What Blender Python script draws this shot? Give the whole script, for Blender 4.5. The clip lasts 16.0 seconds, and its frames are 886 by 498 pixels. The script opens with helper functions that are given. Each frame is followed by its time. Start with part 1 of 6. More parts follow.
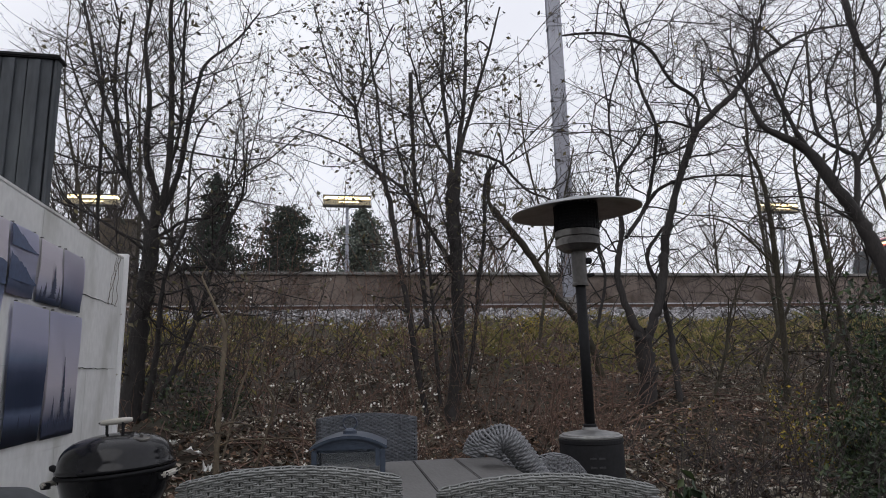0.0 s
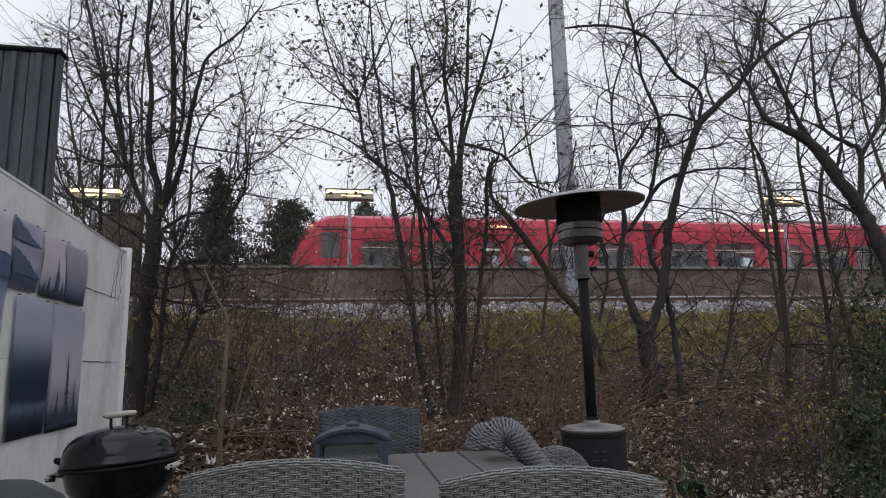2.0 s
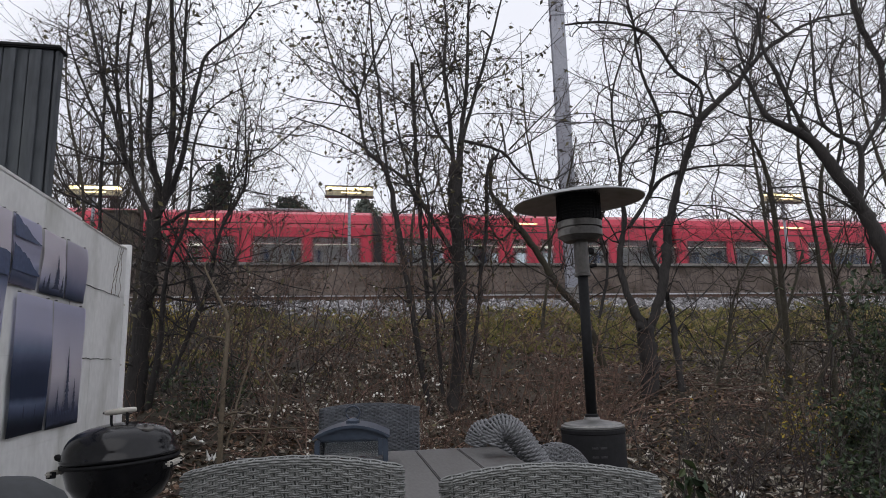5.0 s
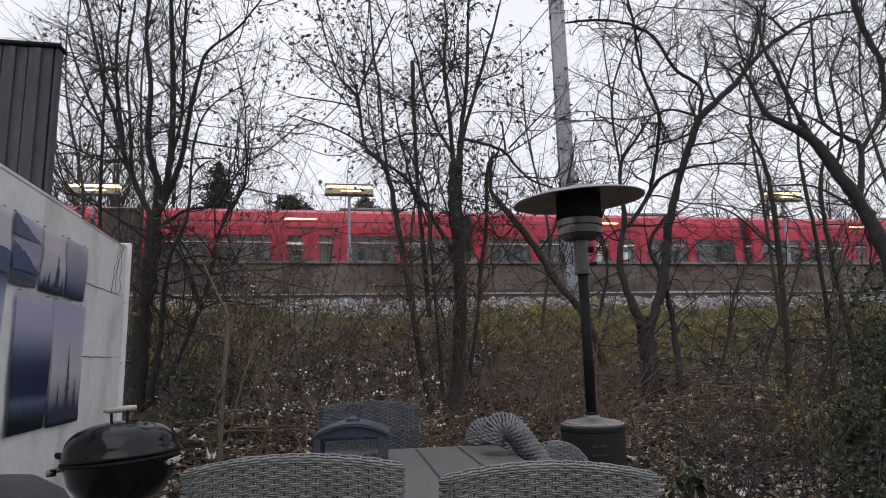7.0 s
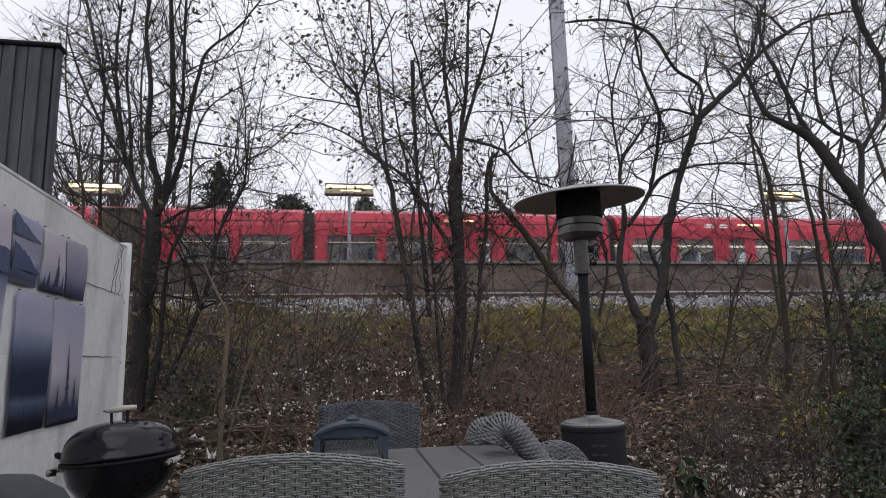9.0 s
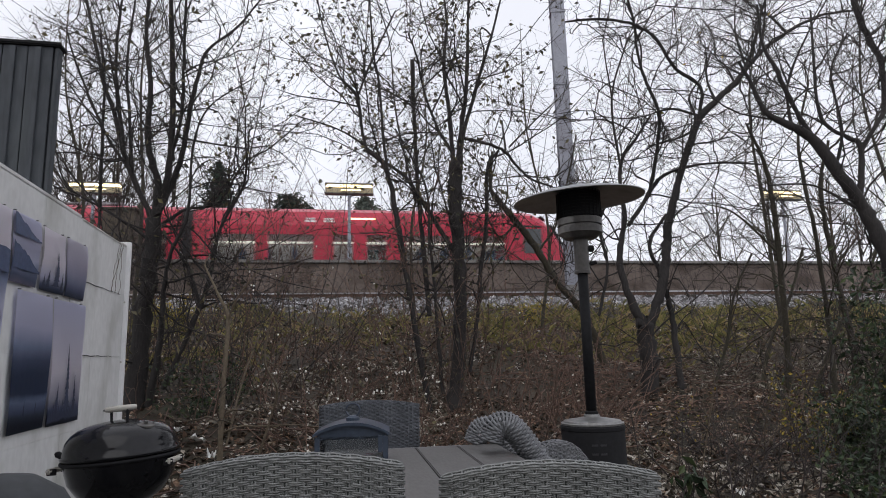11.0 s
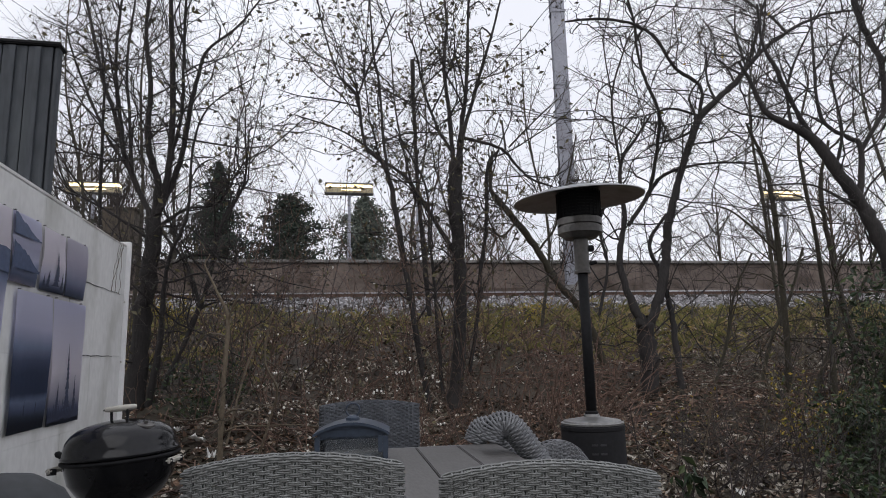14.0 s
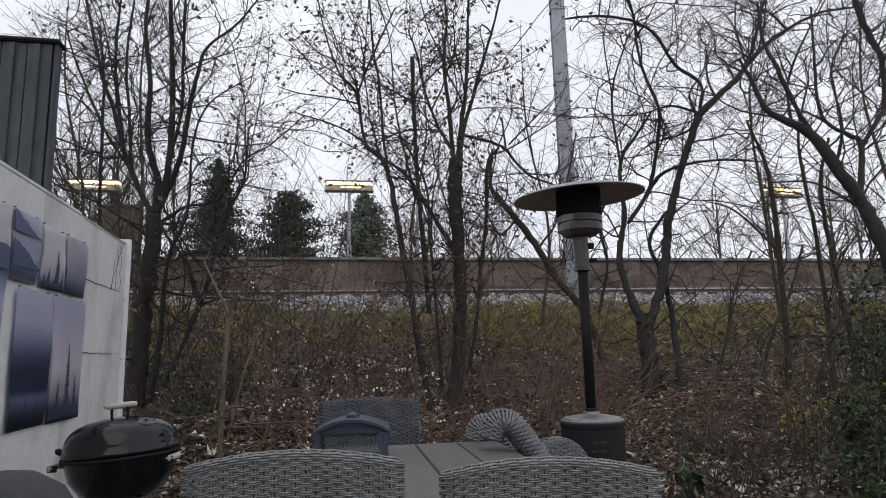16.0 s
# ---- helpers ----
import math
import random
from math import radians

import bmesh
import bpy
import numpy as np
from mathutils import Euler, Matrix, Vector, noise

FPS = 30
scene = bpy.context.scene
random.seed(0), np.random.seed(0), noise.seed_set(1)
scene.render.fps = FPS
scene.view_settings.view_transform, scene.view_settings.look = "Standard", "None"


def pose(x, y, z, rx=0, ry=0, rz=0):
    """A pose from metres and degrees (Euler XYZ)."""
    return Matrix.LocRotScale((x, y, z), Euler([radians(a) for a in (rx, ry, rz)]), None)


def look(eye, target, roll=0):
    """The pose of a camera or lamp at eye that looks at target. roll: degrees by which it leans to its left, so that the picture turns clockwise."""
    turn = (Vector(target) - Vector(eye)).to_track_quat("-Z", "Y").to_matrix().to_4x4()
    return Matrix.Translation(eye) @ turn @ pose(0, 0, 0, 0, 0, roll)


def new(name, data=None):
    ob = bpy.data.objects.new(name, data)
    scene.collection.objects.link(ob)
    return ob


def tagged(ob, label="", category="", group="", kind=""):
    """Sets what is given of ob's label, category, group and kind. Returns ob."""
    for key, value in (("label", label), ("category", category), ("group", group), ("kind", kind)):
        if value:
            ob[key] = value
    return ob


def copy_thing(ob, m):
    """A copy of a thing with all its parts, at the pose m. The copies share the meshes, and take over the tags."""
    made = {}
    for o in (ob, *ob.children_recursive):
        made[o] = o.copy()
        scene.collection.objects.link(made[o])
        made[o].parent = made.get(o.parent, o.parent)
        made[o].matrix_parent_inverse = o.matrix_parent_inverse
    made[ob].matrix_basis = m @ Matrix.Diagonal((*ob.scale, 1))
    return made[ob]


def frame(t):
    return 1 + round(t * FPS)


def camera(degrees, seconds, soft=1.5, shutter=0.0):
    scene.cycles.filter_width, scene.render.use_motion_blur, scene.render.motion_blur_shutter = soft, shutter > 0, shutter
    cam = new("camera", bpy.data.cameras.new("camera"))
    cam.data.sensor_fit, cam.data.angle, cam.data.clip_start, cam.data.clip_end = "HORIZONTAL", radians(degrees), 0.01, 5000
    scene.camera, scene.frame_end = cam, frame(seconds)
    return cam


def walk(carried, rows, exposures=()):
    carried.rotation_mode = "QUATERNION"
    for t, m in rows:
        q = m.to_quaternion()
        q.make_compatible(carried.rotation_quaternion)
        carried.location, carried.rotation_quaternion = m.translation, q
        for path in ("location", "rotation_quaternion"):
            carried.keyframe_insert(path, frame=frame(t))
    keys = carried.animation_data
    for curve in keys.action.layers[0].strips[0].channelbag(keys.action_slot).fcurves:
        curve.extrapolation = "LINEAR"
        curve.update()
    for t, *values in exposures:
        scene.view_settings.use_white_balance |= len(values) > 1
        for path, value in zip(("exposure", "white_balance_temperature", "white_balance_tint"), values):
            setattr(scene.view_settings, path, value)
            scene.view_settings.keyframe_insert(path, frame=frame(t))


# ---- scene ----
# ---- camera: stands still on its support and sinks slowly ----
cam = camera(70, 16.0, soft=0.95, shutter=0.5)
EYE = (0.0, 0.0, 1.17)
ROLL = -1.5


def aim(pitch, turn=0.0):
    return pose(*EYE, 90 + pitch, 0, turn) @ pose(0, 0, 0, 0, 0, ROLL)


walk(cam, [(0.0, aim(10.91, -0.23)), (0.25, aim(10.77, -0.09)), (0.5, aim(10.61, -0.02)), (1.0, aim(10.43)),
           (1.5, aim(10.40)), (2.0, aim(10.33)), (3.0, aim(10.28)), (4.0, aim(10.15)), (5.2, aim(10.05)),
           (6.5, aim(9.95)), (7.5, aim(9.88)), (8.5, aim(9.93)), (9.0, aim(9.88)), (10.2, aim(9.84)),
           (11.5, aim(9.82)), (12.5, aim(9.86)), (13.5, aim(9.86)), (14.0, aim(9.81)), (14.4, aim(9.66)),
           (15.0, aim(9.65)), (16.0, aim(9.58))],
     exposures=[(0.0, -0.15), (3.0, -0.15), (5.0, -0.08), (7.0, -0.06), (16.0, -0.07)])

# ---- overcast late-autumn light ----
world = bpy.data.worlds.new("overcast_sky")
scene.world = world
world.use_nodes = True
wn, wl = world.node_tree.nodes, world.node_tree.links
wn.clear()
sky = wn.new("ShaderNodeTexSky")
sky.sky_type, sky.sun_disc = "NISHITA", False
sky.sun_elevation, sky.sun_rotation, sky.dust_density = radians(12), radians(200), 4.0
wtc = wn.new("ShaderNodeTexCoord")
clouds = wn.new("ShaderNodeTexNoise")
clouds.inputs["Scale"].default_value, clouds.inputs["Detail"].default_value = 2.2, 5
ramp = wn.new("ShaderNodeValToRGB")
ramp.color_ramp.elements[0].position, ramp.color_ramp.elements[1].position = 0.3, 0.75
ramp.color_ramp.elements[0].color = (8.85, 9.0, 10.05, 1)
ramp.color_ramp.elements[1].color = (11.5, 11.65, 12.4, 1)
wmix = wn.new("ShaderNodeMixRGB")
wmix.inputs[0].default_value = 0.93
wbg = wn.new("ShaderNodeBackground")
wbg.inputs["Strength"].default_value = 0.1
wout = wn.new("ShaderNodeOutputWorld")
wl.new(wtc.outputs["Generated"], clouds.inputs["Vector"])
wl.new(clouds.outputs["Fac"], ramp.inputs[0])
wl.new(sky.outputs[0], wmix.inputs[1])
wl.new(ramp.outputs[0], wmix.inputs[2])
wl.new(wmix.outputs[0], wbg.inputs[0])
wl.new(wbg.outputs[0], wout.inputs[0])
sun = new("sun", bpy.data.lights.new("sun", "SUN"))
sun.data.energy, sun.data.angle, sun.data.color = 0.5, radians(60), (1.0, 0.97, 0.94)
sun.matrix_world = look((-4, -12, 22), (0, 6, 0))

# ---- materials ----


def mat(name, a, b=None, scale=4.0, rough=0.8, metal=0.0, bump=0.0, fine=40.0, rand=0.0, island=0.0, stain=None,
        stain_scale=1.0, spec=0.5, stretch=(1, 1, 1)):
    """Two-scale noise between colours a and b, with bump, an optional stain colour and variation by object or by piece."""
    b = b or a
    m = bpy.data.materials.new(name)
    m.use_nodes = True
    n, l = m.node_tree.nodes, m.node_tree.links
    p = n["Principled BSDF"]
    tc, mp = n.new("ShaderNodeTexCoord"), n.new("ShaderNodeMapping")
    mp.inputs["Scale"].default_value = stretch
    l.new(tc.outputs["Object"], mp.inputs[0])
    big, small = n.new("ShaderNodeTexNoise"), n.new("ShaderNodeTexNoise")
    for t, s in ((big, scale), (small, fine)):
        t.inputs["Scale"].default_value, t.inputs["Detail"].default_value = s, 6
        l.new(mp.outputs[0], t.inputs["Vector"])
    add = n.new("ShaderNodeMath")
    add.operation = "MULTIPLY_ADD"
    add.inputs[1].default_value = 0.5
    half = n.new("ShaderNodeMath")
    half.operation = "MULTIPLY"
    half.inputs[1].default_value = 0.5
    l.new(big.outputs["Fac"], half.inputs[0])
    l.new(small.outputs["Fac"], add.inputs[0])
    l.new(half.outputs[0], add.inputs[2])
    ra = n.new("ShaderNodeValToRGB")
    ra.color_ramp.elements[0].position, ra.color_ramp.elements[1].position = 0.35, 0.65
    ra.color_ramp.elements[0].color, ra.color_ramp.elements[1].color = (*a, 1), (*b, 1)
    l.new(add.outputs[0], ra.inputs[0])
    out = ra.outputs[0]
    if stain:
        st, sr, mx = n.new("ShaderNodeTexNoise"), n.new("ShaderNodeValToRGB"), n.new("ShaderNodeMixRGB")
        st.inputs["Scale"].default_value, st.inputs["Detail"].default_value = stain_scale, 8
        sr.color_ramp.elements[0].position, sr.color_ramp.elements[1].position = 0.5, 0.68
        l.new(mp.outputs[0], st.inputs["Vector"])
        l.new(st.outputs["Fac"], sr.inputs[0])
        l.new(sr.outputs[0], mx.inputs[0])
        l.new(out, mx.inputs[1])
        mx.inputs[2].default_value = (*stain, 1)
        out = mx.outputs[0]
    if rand or island:
        hs = n.new("ShaderNodeHueSaturation")
        src = n.new("ShaderNodeObjectInfo").outputs["Random"] if rand else n.new("ShaderNodeNewGeometry").outputs["Random Per Island"]
        mr = n.new("ShaderNodeMapRange")
        k = rand or island
        mr.inputs[3].default_value, mr.inputs[4].default_value = 1 - k, 1 + k
        l.new(src, mr.inputs[0])
        l.new(mr.outputs[0], hs.inputs["Value"])
        l.new(out, hs.inputs["Color"])
        out = hs.outputs[0]
    l.new(out, p.inputs["Base Color"])
    p.inputs["Roughness"].default_value, p.inputs["Metallic"].default_value = rough, metal
    p.inputs["Specular IOR Level"].default_value = spec
    if bump:
        bu = n.new("ShaderNodeBump")
        bu.inputs["Strength"].default_value, bu.inputs["Distance"].default_value = bump, 0.01
        l.new(small.outputs["Fac"], bu.inputs["Height"])
        l.new(bu.outputs[0], p.inputs["Normal"])
    return m


def leaf_mat(name, stops, rough=0.7):
    """Leaf colours picked piece by piece from a ramp."""
    m = bpy.data.materials.new(name)
    m.use_nodes = True
    n, l = m.node_tree.nodes, m.node_tree.links
    p = n["Principled BSDF"]
    ra = n.new("ShaderNodeValToRGB")
    ra.color_ramp.interpolation = "LINEAR"
    while len(ra.color_ramp.elements) < len(stops):
        ra.color_ramp.elements.new(0.5)
    for e, (pos, c) in zip(ra.color_ramp.elements, stops):
        e.position, e.color = pos, (*c, 1)
    l.new(n.new("ShaderNodeNewGeometry").outputs["Random Per Island"], ra.inputs[0])
    l.new(ra.outputs[0], p.inputs["Base Color"])
    p.inputs["Roughness"].default_value = rough
    return m


def glow(name, c, strength):
    m = bpy.data.materials.new(name)
    m.use_nodes = True
    p = m.node_tree.nodes["Principled BSDF"]
    p.inputs["Emission Color"].default_value, p.inputs["Emission Strength"].default_value = (*c, 1), strength
    p.inputs["Base Color"].default_value = (*c, 1)
    return m


def glass(name, c, rough=0.02):
    m = bpy.data.materials.new(name)
    m.use_nodes = True
    p = m.node_tree.nodes["Principled BSDF"]
    p.inputs["Base Color"].default_value, p.inputs["Roughness"].default_value = (*c, 1), rough
    p.inputs["Transmission Weight"].default_value, p.inputs["IOR"].default_value = 1.0, 1.45
    return m


BARK = mat("bark", (0.014, 0.013, 0.013), (0.042, 0.037, 0.036), 3, 0.9, bump=0.6, fine=60, stretch=(1, 1, 0.25))
BARK_GREEN = mat("mossy_bark", (0.032, 0.028, 0.02), (0.075, 0.066, 0.046), 3, 0.9, bump=0.6, fine=60, stretch=(1, 1, 0.25))
TWIG = mat("twig", (0.028, 0.023, 0.023), (0.078, 0.063, 0.06), 2, 0.85, island=0.35)
RED_TWIG = mat("reddish_twig", (0.06, 0.037, 0.029), (0.225, 0.142, 0.108), 2, 0.85, island=0.4)
TAN_TWIG = mat("tan_twig", (0.09, 0.07, 0.047), (0.17, 0.135, 0.095), 2, 0.85, island=0.3)
SOIL = mat("leaf_mould", (0.028, 0.022, 0.017), (0.085, 0.066, 0.048), 1.3, 0.95, bump=0.9, fine=30, stain=(0.035, 0.032, 0.018), stain_scale=0.5)
LITTER = leaf_mat("fallen_leaves", [(0, (0.017, 0.012, 0.009)), (0.4, (0.06, 0.036, 0.024)), (0.6, (0.155, 0.09, 0.055)), (0.75, (0.26, 0.17, 0.11)), (0.88, (0.36, 0.3, 0.235)), (1, (0.6, 0.56, 0.5))])
PALE_LITTER = leaf_mat("pale_fallen_leaves", [(0, (0.1, 0.085, 0.065)), (0.5, (0.23, 0.2, 0.155)), (1, (0.5, 0.46, 0.4))])
GRASS = leaf_mat("grass", [(0, (0.075, 0.075, 0.025)), (0.35, (0.16, 0.155, 0.04)), (0.7, (0.27, 0.23, 0.075)), (1, (0.33, 0.23, 0.13))])
GREEN_LEAF = leaf_mat("evergreen_leaves", [(0, (0.01, 0.02, 0.009)), (0.6, (0.022, 0.045, 0.016)), (1, (0.055, 0.075, 0.02))], 0.6)
YELLOW_LEAF = leaf_mat("yellow_leaves", [(0, (0.09, 0.11, 0.02)), (0.5, (0.3, 0.24, 0.03)), (1, (0.45, 0.3, 0.04))])
DRY_LEAF = leaf_mat("last_leaves", [(0, (0.03, 0.03, 0.02)), (0.6, (0.07, 0.06, 0.035)), (1, (0.14, 0.12, 0.05))])
NEEDLE = leaf_mat("needles", [(0, (0.014, 0.026, 0.02)), (0.7, (0.03, 0.052, 0.036)), (1, (0.06, 0.08, 0.052))])
NEEDLE_PALE = leaf_mat("pale_needles", [(0, (0.05, 0.07, 0.06)), (0.7, (0.11, 0.13, 0.11)), (1, (0.18, 0.19, 0.14))])
BERRY = mat("white_berry", (0.75, 0.73, 0.68), (0.85, 0.83, 0.8), 20, 0.4)
STONE = leaf_mat("ballast_stones", [(0, (0.1, 0.097, 0.1)), (0.5, (0.21, 0.205, 0.21)), (0.85, (0.33, 0.32, 0.33)), (1, (0.52, 0.51, 0.52))], 0.9)
WHITE_WALL = mat("limewashed_blocks", (0.6, 0.6, 0.59), (0.73, 0.73, 0.72), 1.5, 0.85, bump=0.12, fine=24, stain=(0.46, 0.46, 0.43), stain_scale=2.4, stretch=(1, 1, 0.6))
DIRT_WALL = mat("weathered_capping", (0.42, 0.41, 0.38), (0.66, 0.65, 0.62), 5, 0.9, bump=0.4, fine=60, stain=(0.25, 0.22, 0.18), stain_scale=6)
PANEL = mat("platform_panel", (0.125, 0.1, 0.086), (0.21, 0.17, 0.15), 0.6, 0.9, bump=0.3, fine=12, rand=0.18, stain=(0.08, 0.06, 0.048), stain_scale=1.1)
CONCRETE = mat("grey_concrete", (0.17, 0.165, 0.16), (0.28, 0.275, 0.265), 0.8, 0.9, bump=0.3, fine=20, stain=(0.12, 0.11, 0.1), stain_scale=1.0)
PAVING = mat("patio_paving", (0.12, 0.115, 0.11), (0.2, 0.19, 0.18), 2, 0.9, bump=0.3, fine=40, rand=0.15)
STEEL = mat("galvanised_steel", (0.25, 0.26, 0.3), (0.36, 0.37, 0.42), 2, 0.55, 0.4, bump=0.1, fine=20, stain=(0.2, 0.2, 0.23), stain_scale=0.8)
RAIL = mat("rail_steel", (0.25, 0.24, 0.24), (0.6, 0.6, 0.62), 0.25, 0.4, 0.8, fine=2)
RUST = mat("rusty_rail", (0.07, 0.04, 0.028), (0.13, 0.08, 0.06), 4, 0.85, bump=0.2)
CREOSOTE = mat("sleeper", (0.05, 0.045, 0.04), (0.1, 0.09, 0.08), 4, 0.9)
TRAIN_RED = mat("train_red_paint", (0.43, 0.016, 0.045), (0.5, 0.024, 0.058), 0.5, 0.28, bump=0.02, fine=3)
TRAIN_DARK = mat("train_dark_rubber", (0.025, 0.025, 0.028), (0.05, 0.05, 0.055), 2, 0.7)
TRAIN_GREY = mat("train_grey_paint", (0.25, 0.26, 0.28), (0.34, 0.35, 0.37), 1, 0.5)
TRAIN_SEAT = mat("train_seat_cloth", (0.05, 0.08, 0.16), (0.08, 0.12, 0.22), 5, 0.9)
CAB_GLASS = mat("dark_cab_glass", (0.06, 0.065, 0.07), (0.09, 0.095, 0.1), 2, 0.12)
TRAIN_GLASS = glass("train_tinted_glass", (0.68, 0.72, 0.74))
WHITE_PAINT = mat("white_paint", (0.75, 0.75, 0.75), (0.82, 0.82, 0.82), 4, 0.5)
TRAIN_LIGHT = glow("train_saloon_light", (1.0, 0.93, 0.8), 0.9)
SIGN_LIGHT = glow("destination_display", (1.0, 0.75, 0.4), 2.2)
TUBE = glow("platform_tube", (1.0, 0.84, 0.5), 3.2)
LAMP_BODY = mat("lamp_diffuser", (0.4, 0.33, 0.2), (0.55, 0.47, 0.3), 8, 0.4, fine=60)
LAMP_DARK = mat("lamp_housing", (0.1, 0.1, 0.1), (0.16, 0.155, 0.15), 5, 0.6)
WICKER = mat("grey_rattan", (0.135, 0.139, 0.136), (0.26, 0.266, 0.258), 9, 0.38, bump=0.15, fine=120, island=0.16)
WICKER_SLATE = mat("slate_rattan", (0.062, 0.068, 0.08), (0.125, 0.133, 0.15), 9, 0.5, bump=0.15, fine=120, island=0.16)
# tone between grey and slate, for the tipped chair's arms and back
WICKER_MID_SLATE = mat("mid_slate_rattan", (0.105, 0.108, 0.115), (0.205, 0.21, 0.222), 9, 0.42, bump=0.15, fine=120, island=0.16)
# near-black colour that paints the shade in the gaps between strands
WICKER_GAP_SHADE = mat("rattan_gap_shade", (0.012, 0.012, 0.013), (0.025, 0.025, 0.027), 9, 0.9)
TABLE = mat("grey_composite_boards", (0.085, 0.082, 0.08), (0.125, 0.121, 0.118), 3, 0.6, bump=0.15, fine=80, stain=(0.075, 0.072, 0.07), stain_scale=4, stretch=(1, 0.3, 1))
ALU = mat("grey_aluminium", (0.12, 0.12, 0.125), (0.16, 0.16, 0.165), 3, 0.5, 0.3)
ENAMEL = mat("black_enamel", (0.008, 0.008, 0.009), (0.014, 0.014, 0.016), 4, 0.1, spec=0.32)
BLACK = mat("black_powder_coat", (0.008, 0.008, 0.009), (0.016, 0.016, 0.018), 6, 0.7, bump=0.05, spec=0.2)
COVER = mat("dark_grey_cover", (0.03, 0.033, 0.036), (0.05, 0.054, 0.06), 5, 0.75, bump=0.2, fine=25)
GREY_WOOD = mat("weathered_handle_wood", (0.38, 0.36, 0.32), (0.55, 0.53, 0.48), 8, 0.7, stretch=(0.2, 1, 1))
STAINLESS = mat("dull_stainless_steel", (0.05, 0.047, 0.045), (0.09, 0.085, 0.08), 5, 0.42, 0.4, bump=0.05, stain=(0.3, 0.29, 0.27), stain_scale=4)
LID_STEEL = mat("weathered_lid_steel", (0.2, 0.2, 0.196), (0.33, 0.326, 0.32), 7, 0.45, 0.6, stain=(0.12, 0.12, 0.12), stain_scale=6)
PAPER = mat("white_paper", (0.7, 0.7, 0.68), (0.85, 0.85, 0.83), 10, 0.8)
DISH = mat("aluminium_reflector", (0.27, 0.28, 0.29), (0.4, 0.41, 0.42), 5, 0.3, 0.97, stain=(0.2, 0.2, 0.2), stain_scale=5)
NAVY = mat("blue_black_lantern_paint", (0.03, 0.042, 0.065), (0.06, 0.078, 0.11), 6, 0.35, bump=0.1)
PANE = glass("lantern_pane", (0.82, 0.84, 0.84), 0.12)
SHED = mat("dark_weathered_cladding", (0.031, 0.037, 0.044), (0.076, 0.085, 0.098), 1.2, 0.75, bump=0.2, fine=25, stretch=(1, 1, 0.2), stain=(0.1, 0.115, 0.122), stain_scale=1.8)
PLASTER = mat("unseen_wall_plaster", (0.3, 0.28, 0.26), (0.4, 0.38, 0.35), 1.5, 0.9, bump=0.3, fine=40)
# pale tone that imitates sky reflected in the train windows
TRAIN_SKY_TONE = mat("train_window_sky_tone", (0.52, 0.52, 0.5), (0.66, 0.65, 0.63), 1, 0.6)
BROWN_WOOD = mat("brown_timber", (0.06, 0.05, 0.038), (0.115, 0.094, 0.07), 3, 0.85, bump=0.3, stretch=(1, 1, 0.2))

# ---- mesh helpers ----


def mesh_ob(name, verts, faces, material, parent=None, label="", smooth=False):
    me = bpy.data.meshes.new(name)
    me.from_pydata(verts, [], faces)
    me.materials.append(material)
    if smooth:
        me.polygons.foreach_set("use_smooth", np.ones(len(me.polygons), bool))
    me.update()
    ob = new(name, me)
    if parent:
        ob.parent = parent
    if label:
        tagged(ob, label)
    return ob


def part(name, bm, material, parent, label="", smooth=False):
    me = bpy.data.meshes.new(name)
    bm.normal_update()
    bm.to_mesh(me)
    bm.free()
    me.materials.append(material)
    if smooth:
        me.polygons.foreach_set("use_smooth", np.ones(len(me.polygons), bool))
    ob = new(name, me)
    if parent:
        ob.parent = parent
    if label:
        tagged(ob, label)
    return ob


def thing(name, m, label, category, group="", kind=""):
    ob = new(name)
    ob.empty_display_size = 0.1
    ob.matrix_basis = m
    return tagged(ob, label, category, group, kind)


def box(bm, x0, x1, y0, y1, z0, z1, bevel=0.0, m=None):
    """A box into bm, its edges rounded, moved by m."""
    b = bmesh.new()
    bmesh.ops.create_cube(b, size=1.0)
    bmesh.ops.scale(b, vec=(x1 - x0, y1 - y0, z1 - z0), verts=b.verts)
    bmesh.ops.translate(b, vec=((x0 + x1) / 2, (y0 + y1) / 2, (z0 + z1) / 2), verts=b.verts)
    if bevel:
        bmesh.ops.bevel(b, geom=b.edges[:], offset=bevel, segments=2, affect="EDGES")
    if m:
        b.transform(m)
    me = bpy.data.meshes.new("tmp")
    b.to_mesh(me)
    b.free()
    bm.from_mesh(me)
    bpy.data.meshes.remove(me)
    return bm


def cuboid(name, x0, x1, y0, y1, z0, z1, material, parent, label="", bevel=0.006, m=None):
    return part(name, box(bmesh.new(), x0, x1, y0, y1, z0, z1, bevel, m), material, parent, label)


def lathe(bm, profile, seg=40, m=None, arc=(0, 360)):
    """Turns (radius, height) pairs round z."""
    rings = []
    for r, z in profile:
        ring = []
        for i in range(seg):
            a = radians(360 * i / seg)
            v = Vector((r * math.cos(a), r * math.sin(a), z))
            ring.append(bm.verts.new(m @ v if m else v))
        rings.append(ring)
    for a, b in zip(rings, rings[1:]):
        for i in range(seg):
            bm.faces.new((a[i], a[(i + 1) % seg], b[(i + 1) % seg], b[i]))
    for ring, flip in ((rings[0], True), (rings[-1], False)):
        if (ring[0].co - ring[seg // 2].co).length > 1e-4:
            bm.faces.new(ring[::-1] if flip else ring)
    return bm


